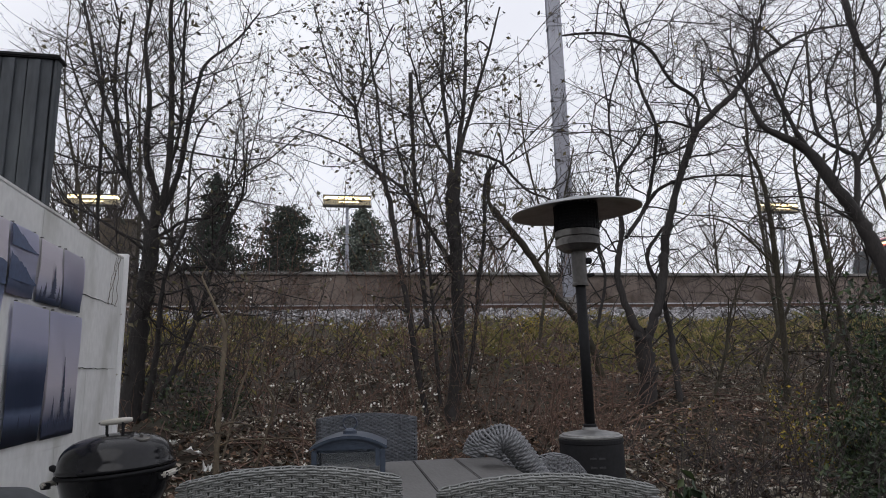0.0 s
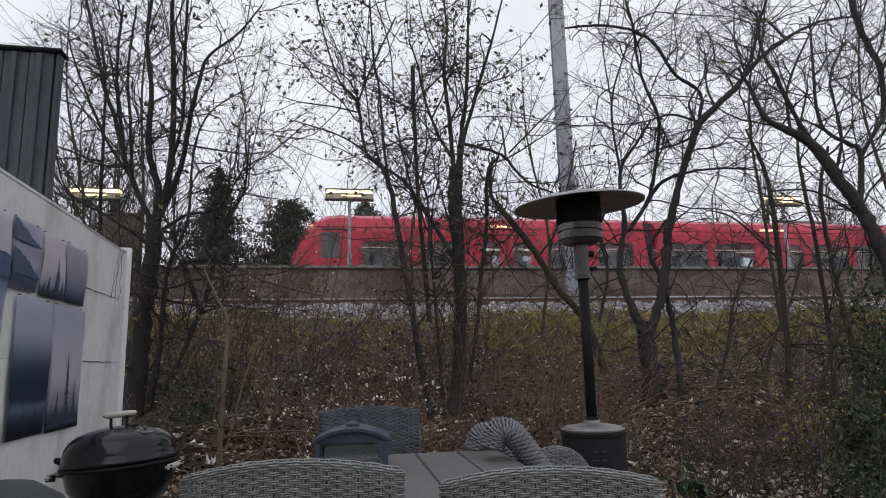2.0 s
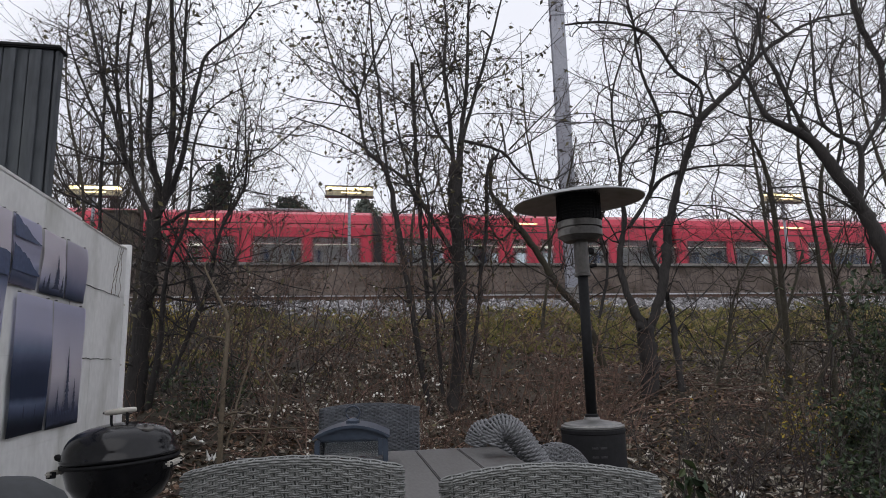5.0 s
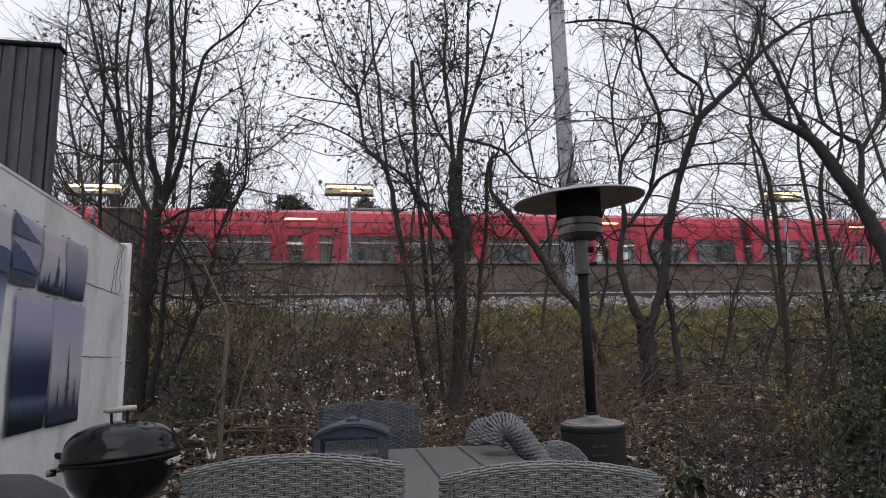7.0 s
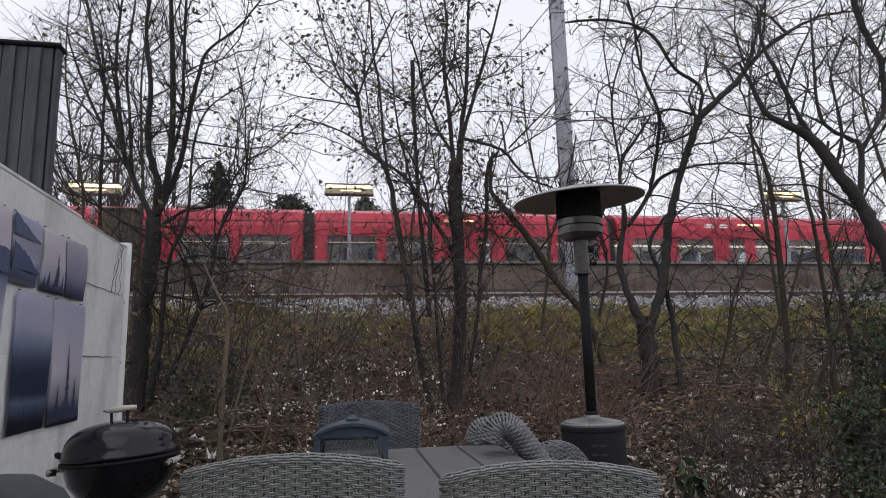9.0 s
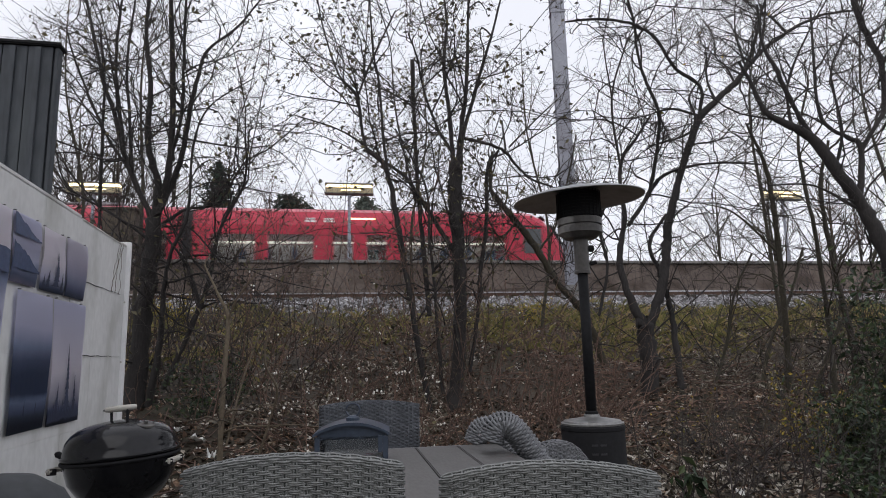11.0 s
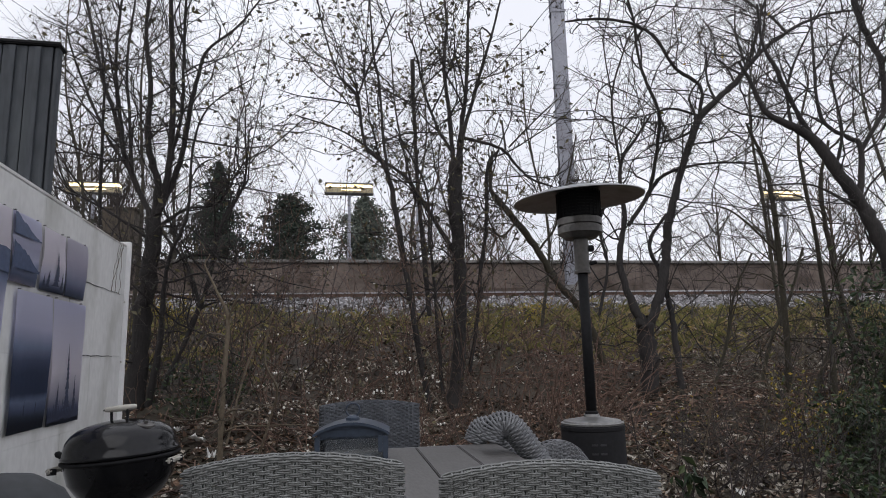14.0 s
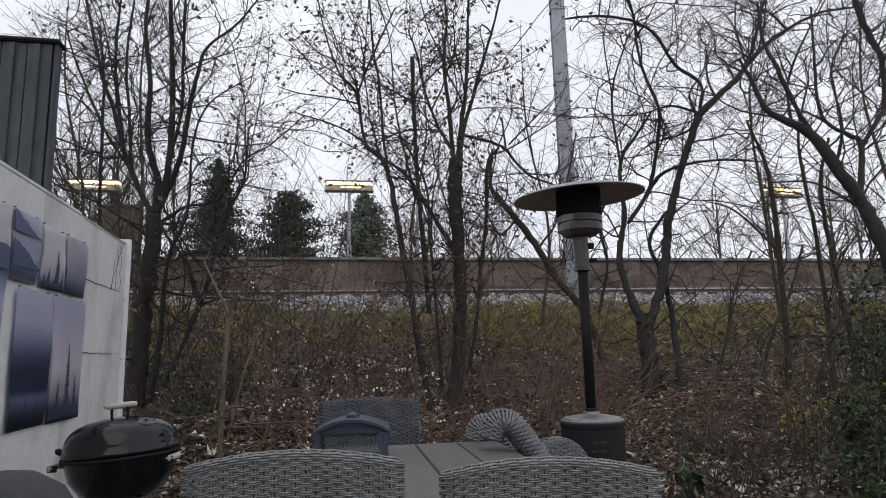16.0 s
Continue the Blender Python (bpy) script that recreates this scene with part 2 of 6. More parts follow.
def tubes(paths, sides=5, squash=1.0):
    """Vertices and faces of tapered tubes; each path is an (n, 4) array of x, y, z, radius."""
    V, Fc, base = [], [], 0
    ang = np.arange(sides) * 2 * np.pi / sides
    ca, sa = np.cos(ang), np.sin(ang) * squash
    for p in paths:
        p = np.asarray(p, float)
        n = len(p)
        t = np.gradient(p[:, :3], axis=0)
        t /= np.linalg.norm(t, axis=1)[:, None] + 1e-9
        ref = np.array([0.0, 0.0, 1.0]) if abs(t[:, 2]).mean() < 0.8 else np.array([1.0, 0.0, 0.0])
        a = np.cross(t, ref)
        a /= np.linalg.norm(a, axis=1)[:, None] + 1e-9
        b = np.cross(t, a)
        ring = p[:, None, :3] + p[:, None, 3:4] * (a[:, None] * ca[None, :, None] + b[:, None] * sa[None, :, None])
        V.append(ring.reshape(-1, 3))
        i = (np.arange(n - 1)[:, None] * sides + base)
        k = np.arange(sides)[None]
        k2 = (k + 1) % sides
        Fc.append(np.stack([i + k, i + k2, i + k2 + sides, i + k + sides], -1).reshape(-1, 4))
        base += n * sides
    return np.concatenate(V), np.concatenate(Fc)


def smooth_path(p, k=5, wob=0.0, rng=None):
    """A rounded path through control points, with a little unevenness."""
    p = np.asarray(p, float)
    e = np.concatenate([[2 * p[0] - p[1]], p, [2 * p[-1] - p[-2]]])
    out = []
    for i in range(1, len(e) - 2):
        for t in np.linspace(0, 1, k, endpoint=False):
            a, b, c, d = e[i - 1], e[i], e[i + 1], e[i + 2]
            out.append(0.5 * (2 * b + (c - a) * t + (2 * a - 5 * b + 4 * c - d) * t * t + (3 * b - a - 3 * c + d) * t ** 3))
    out.append(p[-1])
    out = np.array(out)
    out[:, 3] = np.maximum(out[:, 3], 0.002)
    if wob and rng is not None:
        out[1:, :3] += rng.normal(0, 1, (len(out) - 1, 3)) * out[1:, 3:4] * wob
        out[:, 3] *= 1 + rng.normal(0, 0.06, len(out))
    return out


def fast_mesh(name, V, Fc, material, parent=None, label="", smooth=True):
    """A mesh from arrays of vertices and equal-sided faces."""
    me = bpy.data.meshes.new(name)
    k = Fc.shape[1]
    me.vertices.add(len(V))
    me.vertices.foreach_set("co", np.ascontiguousarray(V, np.float32).ravel())
    me.loops.add(Fc.size)
    me.loops.foreach_set("vertex_index", np.ascontiguousarray(Fc, np.int32).ravel())
    me.polygons.add(len(Fc))
    me.polygons.foreach_set("loop_start", np.arange(0, Fc.size, k, dtype=np.int32))
    me.polygons.foreach_set("use_smooth", np.full(len(Fc), smooth))
    me.update(calc_edges=True)
    me.validate()
    me.materials.append(material)
    ob = new(name, me)
    if parent:
        ob.parent = parent
    if label:
        tagged(ob, label)
    return ob


def bars(ob_name, parts, material, parent, label=""):
    bm = bmesh.new()
    for b in parts:
        box(bm, *b)
    return part(ob_name, bm, material, parent, label)

# ---- ground ----
SLANT = 0.19  # the railway runs at this slope to the garden
TH = math.degrees(math.atan(SLANT))
RAIL_Z = 2.92
PROFILE_Q = np.array([-60, 4.9, 5.6, 7.5, 10.0, 12.5, 14.8, 16.3, 18.5, 60, 400, 2500])
PROFILE_Z = np.array([0, 0, 0.1, 0.52, 1.12, 1.72, 2.32, 2.70, 2.72, 2.75, 2.9, 3.0])


def ground_z(x, y):
    q = y - SLANT * x
    z = np.interp(q, PROFILE_Q, PROFILE_Z)
    w = np.clip((q - 5) / 2, 0, 1) * np.clip((16.2 - q) / 1.5, 0, 1)
    return z + w * (0.10 * np.sin(x * 0.9 + 1.3 * np.sin(q * 0.7)) + 0.05 * np.sin(2.3 * x + 1.7 * q) + 0.03 * np.sin(5.1 * x - 3.3 * q))


def build_ground():
    xs = np.concatenate([[-2500, -800, -300, -120, -60], np.arange(-36, 44, 0.4), [60, 120, 300, 800, 2500]])
    qs = np.concatenate([[-60, -20, 0, 2, 4], np.arange(4.6, 19, 0.25), [22, 30, 60, 150, 400, 1000, 2500]])
    X, Q = np.meshgrid(xs, qs)
    Y = Q + SLANT * np.clip(X, -60, 60)
    Z = np.interp(Q, PROFILE_Q, PROFILE_Z)
    near = (np.abs(X) < 50)
    Z = np.where(near, ground_z(X, Y), Z)
    V = np.stack([X, Y, Z], -1).reshape(-1, 3)
    n = len(xs)
    i = (np.arange(len(qs) - 1)[:, None] * n + np.arange(n - 1)[None]).ravel()
    g = fast_mesh("ground", V, np.stack([i, i + 1, i + n + 1, i + n], -1), SOIL)
    tagged(g, "dark soil bank under fallen leaves rising to the railway", "ground", kind="structure")


def build_patio():
    floor = thing("floor", pose(-0.3, 2.2, 0), "grey concrete paving slabs of the patio", "patio floor", kind="structure")
    cuboid("bedding", -2.2, 1.9, -3.2, 2.5, -0.06, 0.012, CONCRETE, floor, bevel=0)
    slab = box(bmesh.new(), -0.245, 0.245, -0.245, 0.245, 0.0, 0.045, 0.006)
    me = bpy.data.meshes.new("paving_slab")
    slab.to_mesh(me)
    slab.free()
    me.materials.append(PAVING)
    for i in range(8):
        for j in range(11):
            s = new("paving_slab", me)
            s.parent = floor
            s.location = (-1.94 + 0.5 * i, -2.9 + 0.5 * j, 0.005 + 0.004 * random.random())


def build_unseen_wall():
    # added out of view behind the camera to block light and shape lid reflections
    w = thing("wall_south", pose(0, -6.0, 0), "plain plastered wall added unseen behind the camera to shape reflections", "wall", kind="structure")
    cuboid("plaster", -7, 0.6, -0.3, 0, -0.1, 5.4, PLASTER, w, bevel=0)
    cuboid("plinth", -7, 0.6, 0.002, 0.03, 0, 0.3, CONCRETE, w, bevel=0.004)
    cuboid("low_unseen_wall", 0.602, 7, -0.3, -0.05, -0.1, 1.9, PLASTER, w, "lower plastered wall added unseen behind the camera", bevel=0)


# ---- white garden wall with printed canvases ----
WALL = pose(-2.517, 4.941, 0, 0, 0, 102.1)


def build_white_wall():
    w = thing("wall_west", WALL, "whitewashed block garden wall with a worn top", "wall", kind="structure")
    cuboid("core", -5.2, -0.02, 0.012, 0.15, 0, 2.08, DIRT_WALL, w, bevel=0)
    for j, (z0, z1) in enumerate(((0, 0.33), (0.33, 0.79), (0.79, 1.25), (1.25, 1.72), (1.72, 2.105))):
        x = -5.2 + (0.45 if j % 2 else 0.0)
        edges = [-5.2] + ([-4.75] if j % 2 else []) + [e for e in np.arange(x + 0.9, -0.4, 0.9)] + [0.0]
        for a, b in zip(edges, edges[1:]):
            o = 0.002 * random.random()
            cuboid("block", a + 0.0008, b - 0.0008, -0.006 - o, 0.16, z0 + 0.0003, z1 - 0.0003, WHITE_WALL, w, bevel=0.0012)
    x = -1.03
    while x < -0.03:
        n = min(random.uniform(0.3, 0.55), -0.02 - x)
        cuboid("coping_piece", x, x + n - 0.004, -0.012, 0.165, 2.095, 2.112 + random.uniform(-0.006, 0.008), DIRT_WALL, w, bevel=0.006)
        x += n
    x = -5.2
    while x < -1.05:
        n = min(random.uniform(0.4, 0.8), -1.04 - x)
        cuboid("coping_piece", x, x + n - 0.002, -0.008, 0.165, 2.108, 2.13, WHITE_WALL, w, bevel=0.004)
        x += n
    t = cuboid("trim", 0.0, 0.04, -0.035, 0.17, 0, 2.15, WHITE_PAINT, w, "white painted corner batten", bevel=0.006)
    for z, x0, x1 in ((1.722, -0.92, -0.13), (1.252, -0.87, -0.24)):
        pth = [(x0 + (x1 - x0) * i / 8, -0.0105, z + 0.004 * math.sin(i * 2.1) - 0.004, 0.004 * (1 - i / 14)) for i in range(9)]
        V, Fc = tubes([pth], 4, 0.6)
        fast_mesh("open_joint", V, Fc, BLACK, w)
    for z in (1.66, 1.2):
        cuboid("bracket", -0.02, -0.001, -0.02, -0.008, z, z + 0.015, GREY_WOOD, w, bevel=0.004)
    # a dry creeper
    rng = np.random.default_rng(5)
    P = []
    for s in range(4):
        x, z = -0.1 - 0.03 * s, 2.1
        pts = []
        for i in range(14):
            pts.append((x, -0.012, z, 0.0015))
            x += rng.normal(0, 0.02) - 0.004
            z -= 0.03
        P.append(pts)
    V, Fc = tubes(P, 4)
    c = fast_mesh("creeper", V, Fc, TAN_TWIG, None)
    c.matrix_basis = WALL
    tagged(c, "thin dry creeper stems hanging on the white wall", "creeper")


def canvas_mat(name, stops, wave, scale):
    """A printed landscape: tones in soft bands from top to foot."""
    m = bpy.data.materials.new(name)
    m.use_nodes = True
    n, l = m.node_tree.nodes, m.node_tree.links
    p = n["Principled BSDF"]
    tc, sep, no = n.new("ShaderNodeTexCoord"), n.new("ShaderNodeSeparateXYZ"), n.new("ShaderNodeTexNoise")
    no.inputs["Scale"].default_value, no.inputs["Detail"].default_value = scale, 5
    ma = n.new("ShaderNodeMath")
    ma.operation = "MULTIPLY_ADD"
    ma.inputs[1].default_value = wave
    ra = n.new("ShaderNodeValToRGB")
    while len(ra.color_ramp.elements) < len(stops):
        ra.color_ramp.elements.new(0.5)
    for e, (pos, c) in zip(ra.color_ramp.elements, stops):
        e.position, e.color = pos, (*c, 1)
    l.new(tc.outputs["Generated"], sep.inputs[0])
    l.new(tc.outputs["Object"], no.inputs["Vector"])
    l.new(no.outputs["Fac"], ma.inputs[0])
    l.new(sep.outputs["Z"], ma.inputs[2])
    l.new(ma.outputs[0], ra.inputs[0])
    l.new(ra.outputs[0], p.inputs["Base Color"])
    p.inputs["Roughness"].default_value = 0.45
    return m


def fir(bm, x, z0, h, w, y):
    """A flat printed fir silhouette."""
    k = 13
    for i in range(k):
        a = i / k
        zz = z0 + h * a
        ww = w * (1 - a) * (0.75 + 0.5 * random.random()) + 0.002
        vs = [bm.verts.new(v) for v in ((x - ww, y, zz), (x + ww * random.uniform(0.7, 1.1), y, zz + 0.004), (x + 0.001, y, zz + h / k * 2.0))]
        bm.faces.new(vs)


def build_canvas(x0, x1, z0, z1, stops, wave, scale, label, firs=()):
    w, h = x1 - x0, z1 - z0
    th = thing("canvas_print", WALL @ pose((x0 + x1) / 2, -0.012, z0), label, "wall picture", "prints on the white wall")
    m = canvas_mat("printed_canvas", stops, wave, scale)
    bm = bmesh.new()
    nx, nz = 8, 14
    bow = lambda u, v: -0.012 - 0.008 * (1 - (2 * v - 1) ** 2) - 0.004 * math.sin(3 * u + 5 * v + x0 * 9)
    grid = [[bm.verts.new((w * (u / nx - 0.5) + 0.004 * math.sin(v * 0.9 + x0 * 7), bow(u / nx, v / nz), h * v / nz)) for u in range(nx + 1)] for v in range(nz + 1)]
    for v in range(nz):
        for u in range(nx):
            bm.faces.new((grid[v][u], grid[v][u + 1], grid[v + 1][u + 1], grid[v + 1][u]))
    bmesh.ops.solidify(bm, geom=bm.faces[:], thickness=-0.006)
    part("sheet", bm, m, th, smooth=False)
    for sx in (-0.4, 0.4):
        part("hook", lathe(bmesh.new(), [(0.003, -0.014), (0.003, 0.0), (0.002, 0.003)], 8, pose(sx * w, -0.008, h + 0.008, 90)), LAMP_DARK, th)
    for fx, fz, fh, fw in firs:
        b2 = bmesh.new()
        fir(b2, fx * w, fz * h, fh * h, fw * w, 0)
        for vv in b2.verts:
            vv.co.y = bow(vv.co.x / w + 0.5, vv.co.z / h) - 0.0035
        part("fir_print", b2, FIR_INK, th, "dark printed fir silhouette")
    return th


def ridge(th, w, h, z_top, drop, rough, z_low, ink, seed, name="ridge_print"):
    """A printed hill line laid just proud of the sheet; drop: fall from one side to the other."""
    rng = np.random.default_rng(seed)
    n = 26
    tops = z_top - drop * np.linspace(0, 1, n) + np.cumsum(rng.normal(0, rough, n))
    bm = bmesh.new()
    lo, hi = [], []
    for i in range(n):
        x = w * (i / (n - 1) - 0.5) * 0.985
        t = float(np.clip(tops[i], z_low + 0.02, 0.99))
        col = []
        for k in range(5):
            v = z_low + (t - z_low) * k / 4
            y = -0.012 - 0.008 * (1 - (2 * v - 1) ** 2) - 0.0065
            col.append(bm.verts.new((x, y, h * v)))
        lo.append(col)
    for a, b in zip(lo, lo[1:]):
        for k in range(4):
            bm.faces.new((a[k], b[k], b[k + 1], a[k + 1]))
    part(name, bm, ink, th, "printed hill line")


FIR_INK = mat("fir_ink", (0.035, 0.045, 0.085), (0.06, 0.075, 0.13), 10, 0.5)
HILL_INK = mat("hill_ink", (0.04, 0.06, 0.12), (0.08, 0.11, 0.2), 4, 0.5)


def build_canvases():
    pale, lav, blue, navy, dark = (0.8, 0.76, 0.82), (0.62, 0.62, 0.76), (0.27, 0.32, 0.47), (0.045, 0.065, 0.125), (0.014, 0.021, 0.038)
    dusk = (0.1, 0.125, 0.21)
    wood = [(f, 0.02 + 0.03 * random.random(), random.uniform(0.08, 0.17), 0.035) for f in np.linspace(-0.46, 0.46, 19)]
    a = build_canvas(-2.67, -2.035, 1.28, 1.93, [(0.08, lav), (0.35, lav), (0.5, blue), (0.56, dusk), (0.62, dusk), (0.66, pale), (0.95, pale)], 0.05, 6, "canvas print of blue hills in pale mist on the white wall")
    ridge(a, 0.635, 0.635, 0.66, -0.02, 0.006, 0.54, HILL_INK, 6)
    a = build_canvas(-2.012, -1.69, 1.59, 1.935, [(0.1, (0.2, 0.18, 0.24)), (0.2, dusk), (0.38, blue), (0.5, lav), (0.62, (0.5, 0.5, 0.63)), (0.95, lav)], 0.22, 9, "small canvas print of dark blue mountains in mist")
    ridge(a, 0.322, 0.345, 1.02, 0.34, 0.008, 0.68, HILL_INK, 3)
    ridge(a, 0.322, 0.345, 0.6, 0.32, 0.012, 0.2, HILL_INK, 5)
    build_canvas(-1.65, -1.325, 1.588, 1.93, [(0.04, dark), (0.12, dusk), (0.26, lav), (0.5, pale), (0.95, pale)], 0.08, 8, "small canvas print of a fir standing in pale mist", [(0.12, 0.1, 0.55, 0.15), (-0.2, 0.06, 0.26, 0.1), (0.36, 0.06, 0.28, 0.08), (-0.36, 0.05, 0.2, 0.07)])
    build_canvas(-1.3, -0.955, 1.588, 1.935, [(0.08, dark), (0.2, dusk), (0.34, (0.25, 0.27, 0.4)), (0.5, (0.4, 0.4, 0.52)), (0.75, (0.56, 0.53, 0.63)), (1, (0.62, 0.6, 0.68))], 0.2, 6, "small canvas print of blue dusk over dark woods")
    build_canvas(-1.9, -1.45, 0.86, 1.56, [(0.1, dark), (0.15, (0.04, 0.055, 0.09)), (0.2, dusk), (0.26, (0.2, 0.25, 0.38)), (0.32, navy), (0.46, navy), (0.56, dusk), (0.66, blue), (0.8, lav), (1, (0.64, 0.64, 0.77))], 0.1, 5, "tall canvas print of deep blue lake and woods", [(-0.12, 0.11, 0.1, 0.03), (0.2, 0.11, 0.09, 0.03)])
    build_canvas(-1.425, -0.925, 0.855, 1.56, [(0.08, dark), (0.15, dusk), (0.24, (0.4, 0.39, 0.47)), (0.45, pale), (1, lav)], 0.06, 5, "tall canvas print of firs rising from mist", [(0.02, 0.12, 0.5, 0.1), (0.27, 0.1, 0.28, 0.07), (-0.28, 0.08, 0.24, 0.06)] + wood)


def build_shed():
    s = thing("shed", pose(-2.85, 4.4, 0, 0, 0, 12.0), "dark weathered timber-clad shed behind the white wall", "shed")
    D = 0.1
    cuboid("body", -2.4, -0.012, 0.03, D - 0.03, -0.06, 3.54, SHED, s, bevel=0)
    x = -2.4
    while x < -0.05:
        cuboid("board", x, min(x + 0.164, 0.0), 0.0, 0.028, 0, 3.54, SHED, s, bevel=0.003)
        x += 0.17
    for x in np.arange(-2.32, -0.1, 0.17):
        cuboid("cover_batten", x - 0.03, x + 0.012, -0.022, -0.001, 0, 3.53, SHED, s, bevel=0.003)
    cuboid("corner_board", -0.011, 0.014, 0.0, D - 0.02, 0, 3.54, SHED, s, bevel=0.003)
    cuboid("roof", -2.5, 0.03, -0.03, D + 0.02, 3.541, 3.575, BLACK, s, "black roofing felt with a folded edge", bevel=0.01)


# ---- railway ----
def on_track(s, off=0.0, z=0.0, base=18.5):
    """A pose on the railway: s metres along, off metres behind the platform's face."""
    c, n = math.cos(radians(TH)), math.sin(radians(TH))
    return pose(s * c - off * n, base + s * n + off * c, z, 0, 0, TH)


def build_platform():
    p = thing("platform", on_track(0), "weathered brown-grey railway platform with panelled side", "platform", kind="structure")
    cuboid("fill", -60, 70, 0.12, 2.3, 2.5, 3.97, CONCRETE, p, bevel=0)
    cuboid("footing", -60, 70, 0.1, 0.14, 2.5, 3.2, CONCRETE, p, "grey concrete footing", bevel=0)
    x = -30.0
    while x < 42:
        cuboid("panel", x + 0.012, x + 2.98, 0.02, 0.1, 3.17 + 0.01 * random.random(), 3.93, PANEL, p, bevel=0.012)
        cuboid("post", x - 0.22, x + 0.22, -0.02, 0.018, 3.12, 3.95, PANEL, p, bevel=0.012)
        cuboid("edge_slab", x + 0.006, x + 2.994, -0.09, 0.9, 3.945, 4.03, CONCRETE, p, bevel=0.012)
        cuboid("bottom_rail", x + 0.004, x + 2.996, -0.03, 0.1, 3.09, 3.165, PANEL, p, bevel=0.01)
        x += 3.0
    cuboid("deck", -60, 70, 0.905, 2.35, 3.97, 4.02, CONCRETE, p, bevel=0)


def build_rails():
    for off in (-1.95, -0.52):
        r = thing("rail", on_track(0, off, RAIL_Z - 0.2), "worn steel rail with a shiny head", "rail", "rails")
        bm = bmesh.new()
        box(bm, -60, 70, -0.05, 0.05, 0, 0.03)
        box(bm, -60, 70, -0.012, 0.012, 0.03, 0.13)
        part("web", bm, RUST, r)
        cuboid("head", -60, 70, -0.035, 0.035, 0.13, 0.165, RAIL, r, "polished steel running head", bevel=0.008)
    sl = thing("sleepers", on_track(0, -1.23, RAIL_Z - 0.34), "row of dark timber sleepers in ballast", "sleepers", kind="stuff")
    bm = bmesh.new()
    for i in range(110):
        box(bm, -32 + i * 0.65, -31.78 + i * 0.65, -1.2, 1.2, 0, 0.14)
    part("timbers", bm, CREOSOTE, sl)


def build_ballast():
    rng = np.random.default_rng(11)
    n = 34000
    s = rng.uniform(-15, 28, n)
    q = 14.2 + 2.65 * rng.random(n) ** 0.75 + 0.15 * np.sin(s * 1.3)
    x, y = s, q + SLANT * s
    z = ground_z(x, y)
    r = rng.uniform(0.022, 0.06, n)
    octa = np.array([[1, 0, 0], [-1, 0, 0], [0, 1, 0], [0, -1, 0], [0, 0, 1], [0, 0, -1]], float)
    fc = np.array([[0, 2, 4], [2, 1, 4], [1, 3, 4], [3, 0, 4], [2, 0, 5], [1, 2, 5], [3, 1, 5], [0, 3, 5]])
    V = octa[None] * r[:, None, None] * rng.uniform(0.6, 1.4, (n, 6, 1))
    a = rng.uniform(0, 6.28, n)
    c, sn = np.cos(a)[:, None], np.sin(a)[:, None]
    V = np.stack([V[..., 0] * c - V[..., 1] * sn, V[..., 0] * sn + V[..., 1] * c, V[..., 2] * 0.8], -1)
    V += np.stack([x, y, z + r * 0.3], -1)[:, None]
    F2 = fc[None] + 6 * np.arange(n)[:, None, None]
    g = fast_mesh("ballast", V.reshape(-1, 3), F2.reshape(-1, 3), STONE, smooth=False)
    tagged(g, "grey crushed-stone track ballast along the bank", "ballast", kind="stuff")


def build_platform_lamp(s, z):
    lamp = thing("platform_lamp", on_track(s, 0.9, 4.03), "lit fluorescent platform lamp on a grey post", "platform lamp", "platform lamps")
    h = z - 4.03
    part("post", lathe(bmesh.new(), [(0.07, 0), (0.07, 0.5), (0.05, 0.52), (0.045, h - 0.02)], 12), STEEL, lamp)
    cuboid("base_plate", -0.14, 0.14, -0.14, 0.14, 0.0, 0.025, STEEL, lamp)
    cuboid("housing", -0.74, 0.74, -0.13, 0.13, h + 0.29, h + 0.33, LAMP_DARK, lamp, bevel=0.01)
    cuboid("tube", -0.7, 0.7, -0.115, 0.115, h + 0.195, h + 0.287, TUBE, lamp, "glowing fluorescent tube", bevel=0.03)
    cuboid("diffuser", -0.72, 0.72, -0.12, 0.12, h + 0.02, h + 0.19, LAMP_BODY, lamp, "amber ribbed diffuser", bevel=0.01)
    for i in range(9):
        cuboid("rib", -0.7 + i * 0.172, -0.685 + i * 0.172, -0.127, -0.121, h + 0.03, h + 0.18, LAMP_DARK, lamp, bevel=0)
    cuboid("glow_strip", -0.25, 0.35, -0.128, -0.121, h + 0.09, h + 0.125, TUBE, lamp, "second dimmer tube", bevel=0.002)
    cuboid("tray", -0.74, 0.74, -0.135, 0.135, h - 0.012, h + 0.018, LAMP_DARK, lamp, bevel=0.008)
    return lamp


def build_mast():
    m = thing("mast", pose(3.46, 16.85, 2.45), "tall grey overhead-line mast beside the track", "mast")
    bm = bmesh.new()
    for a in range(2):
        box(bm, -0.19, 0.19, -0.16 + 0.28 * a, -0.12 + 0.28 * a, 0, 11.5, 0.006)
    box(bm, -0.16, 0.16, -0.12, 0.12, 0, 11.49)
    part("column", bm, STEEL, m)
    cuboid("foot", -0.3, 0.3, -0.3, 0.3, -0.3, 0.55, CONCRETE, m, "pale concrete foot", bevel=0.03)
    for z in (3.4, 6.2, 8.4):
        cuboid("band", -0.21, 0.21, -0.18, 0.18, z, z + 0.06, STEEL, m, bevel=0.004)


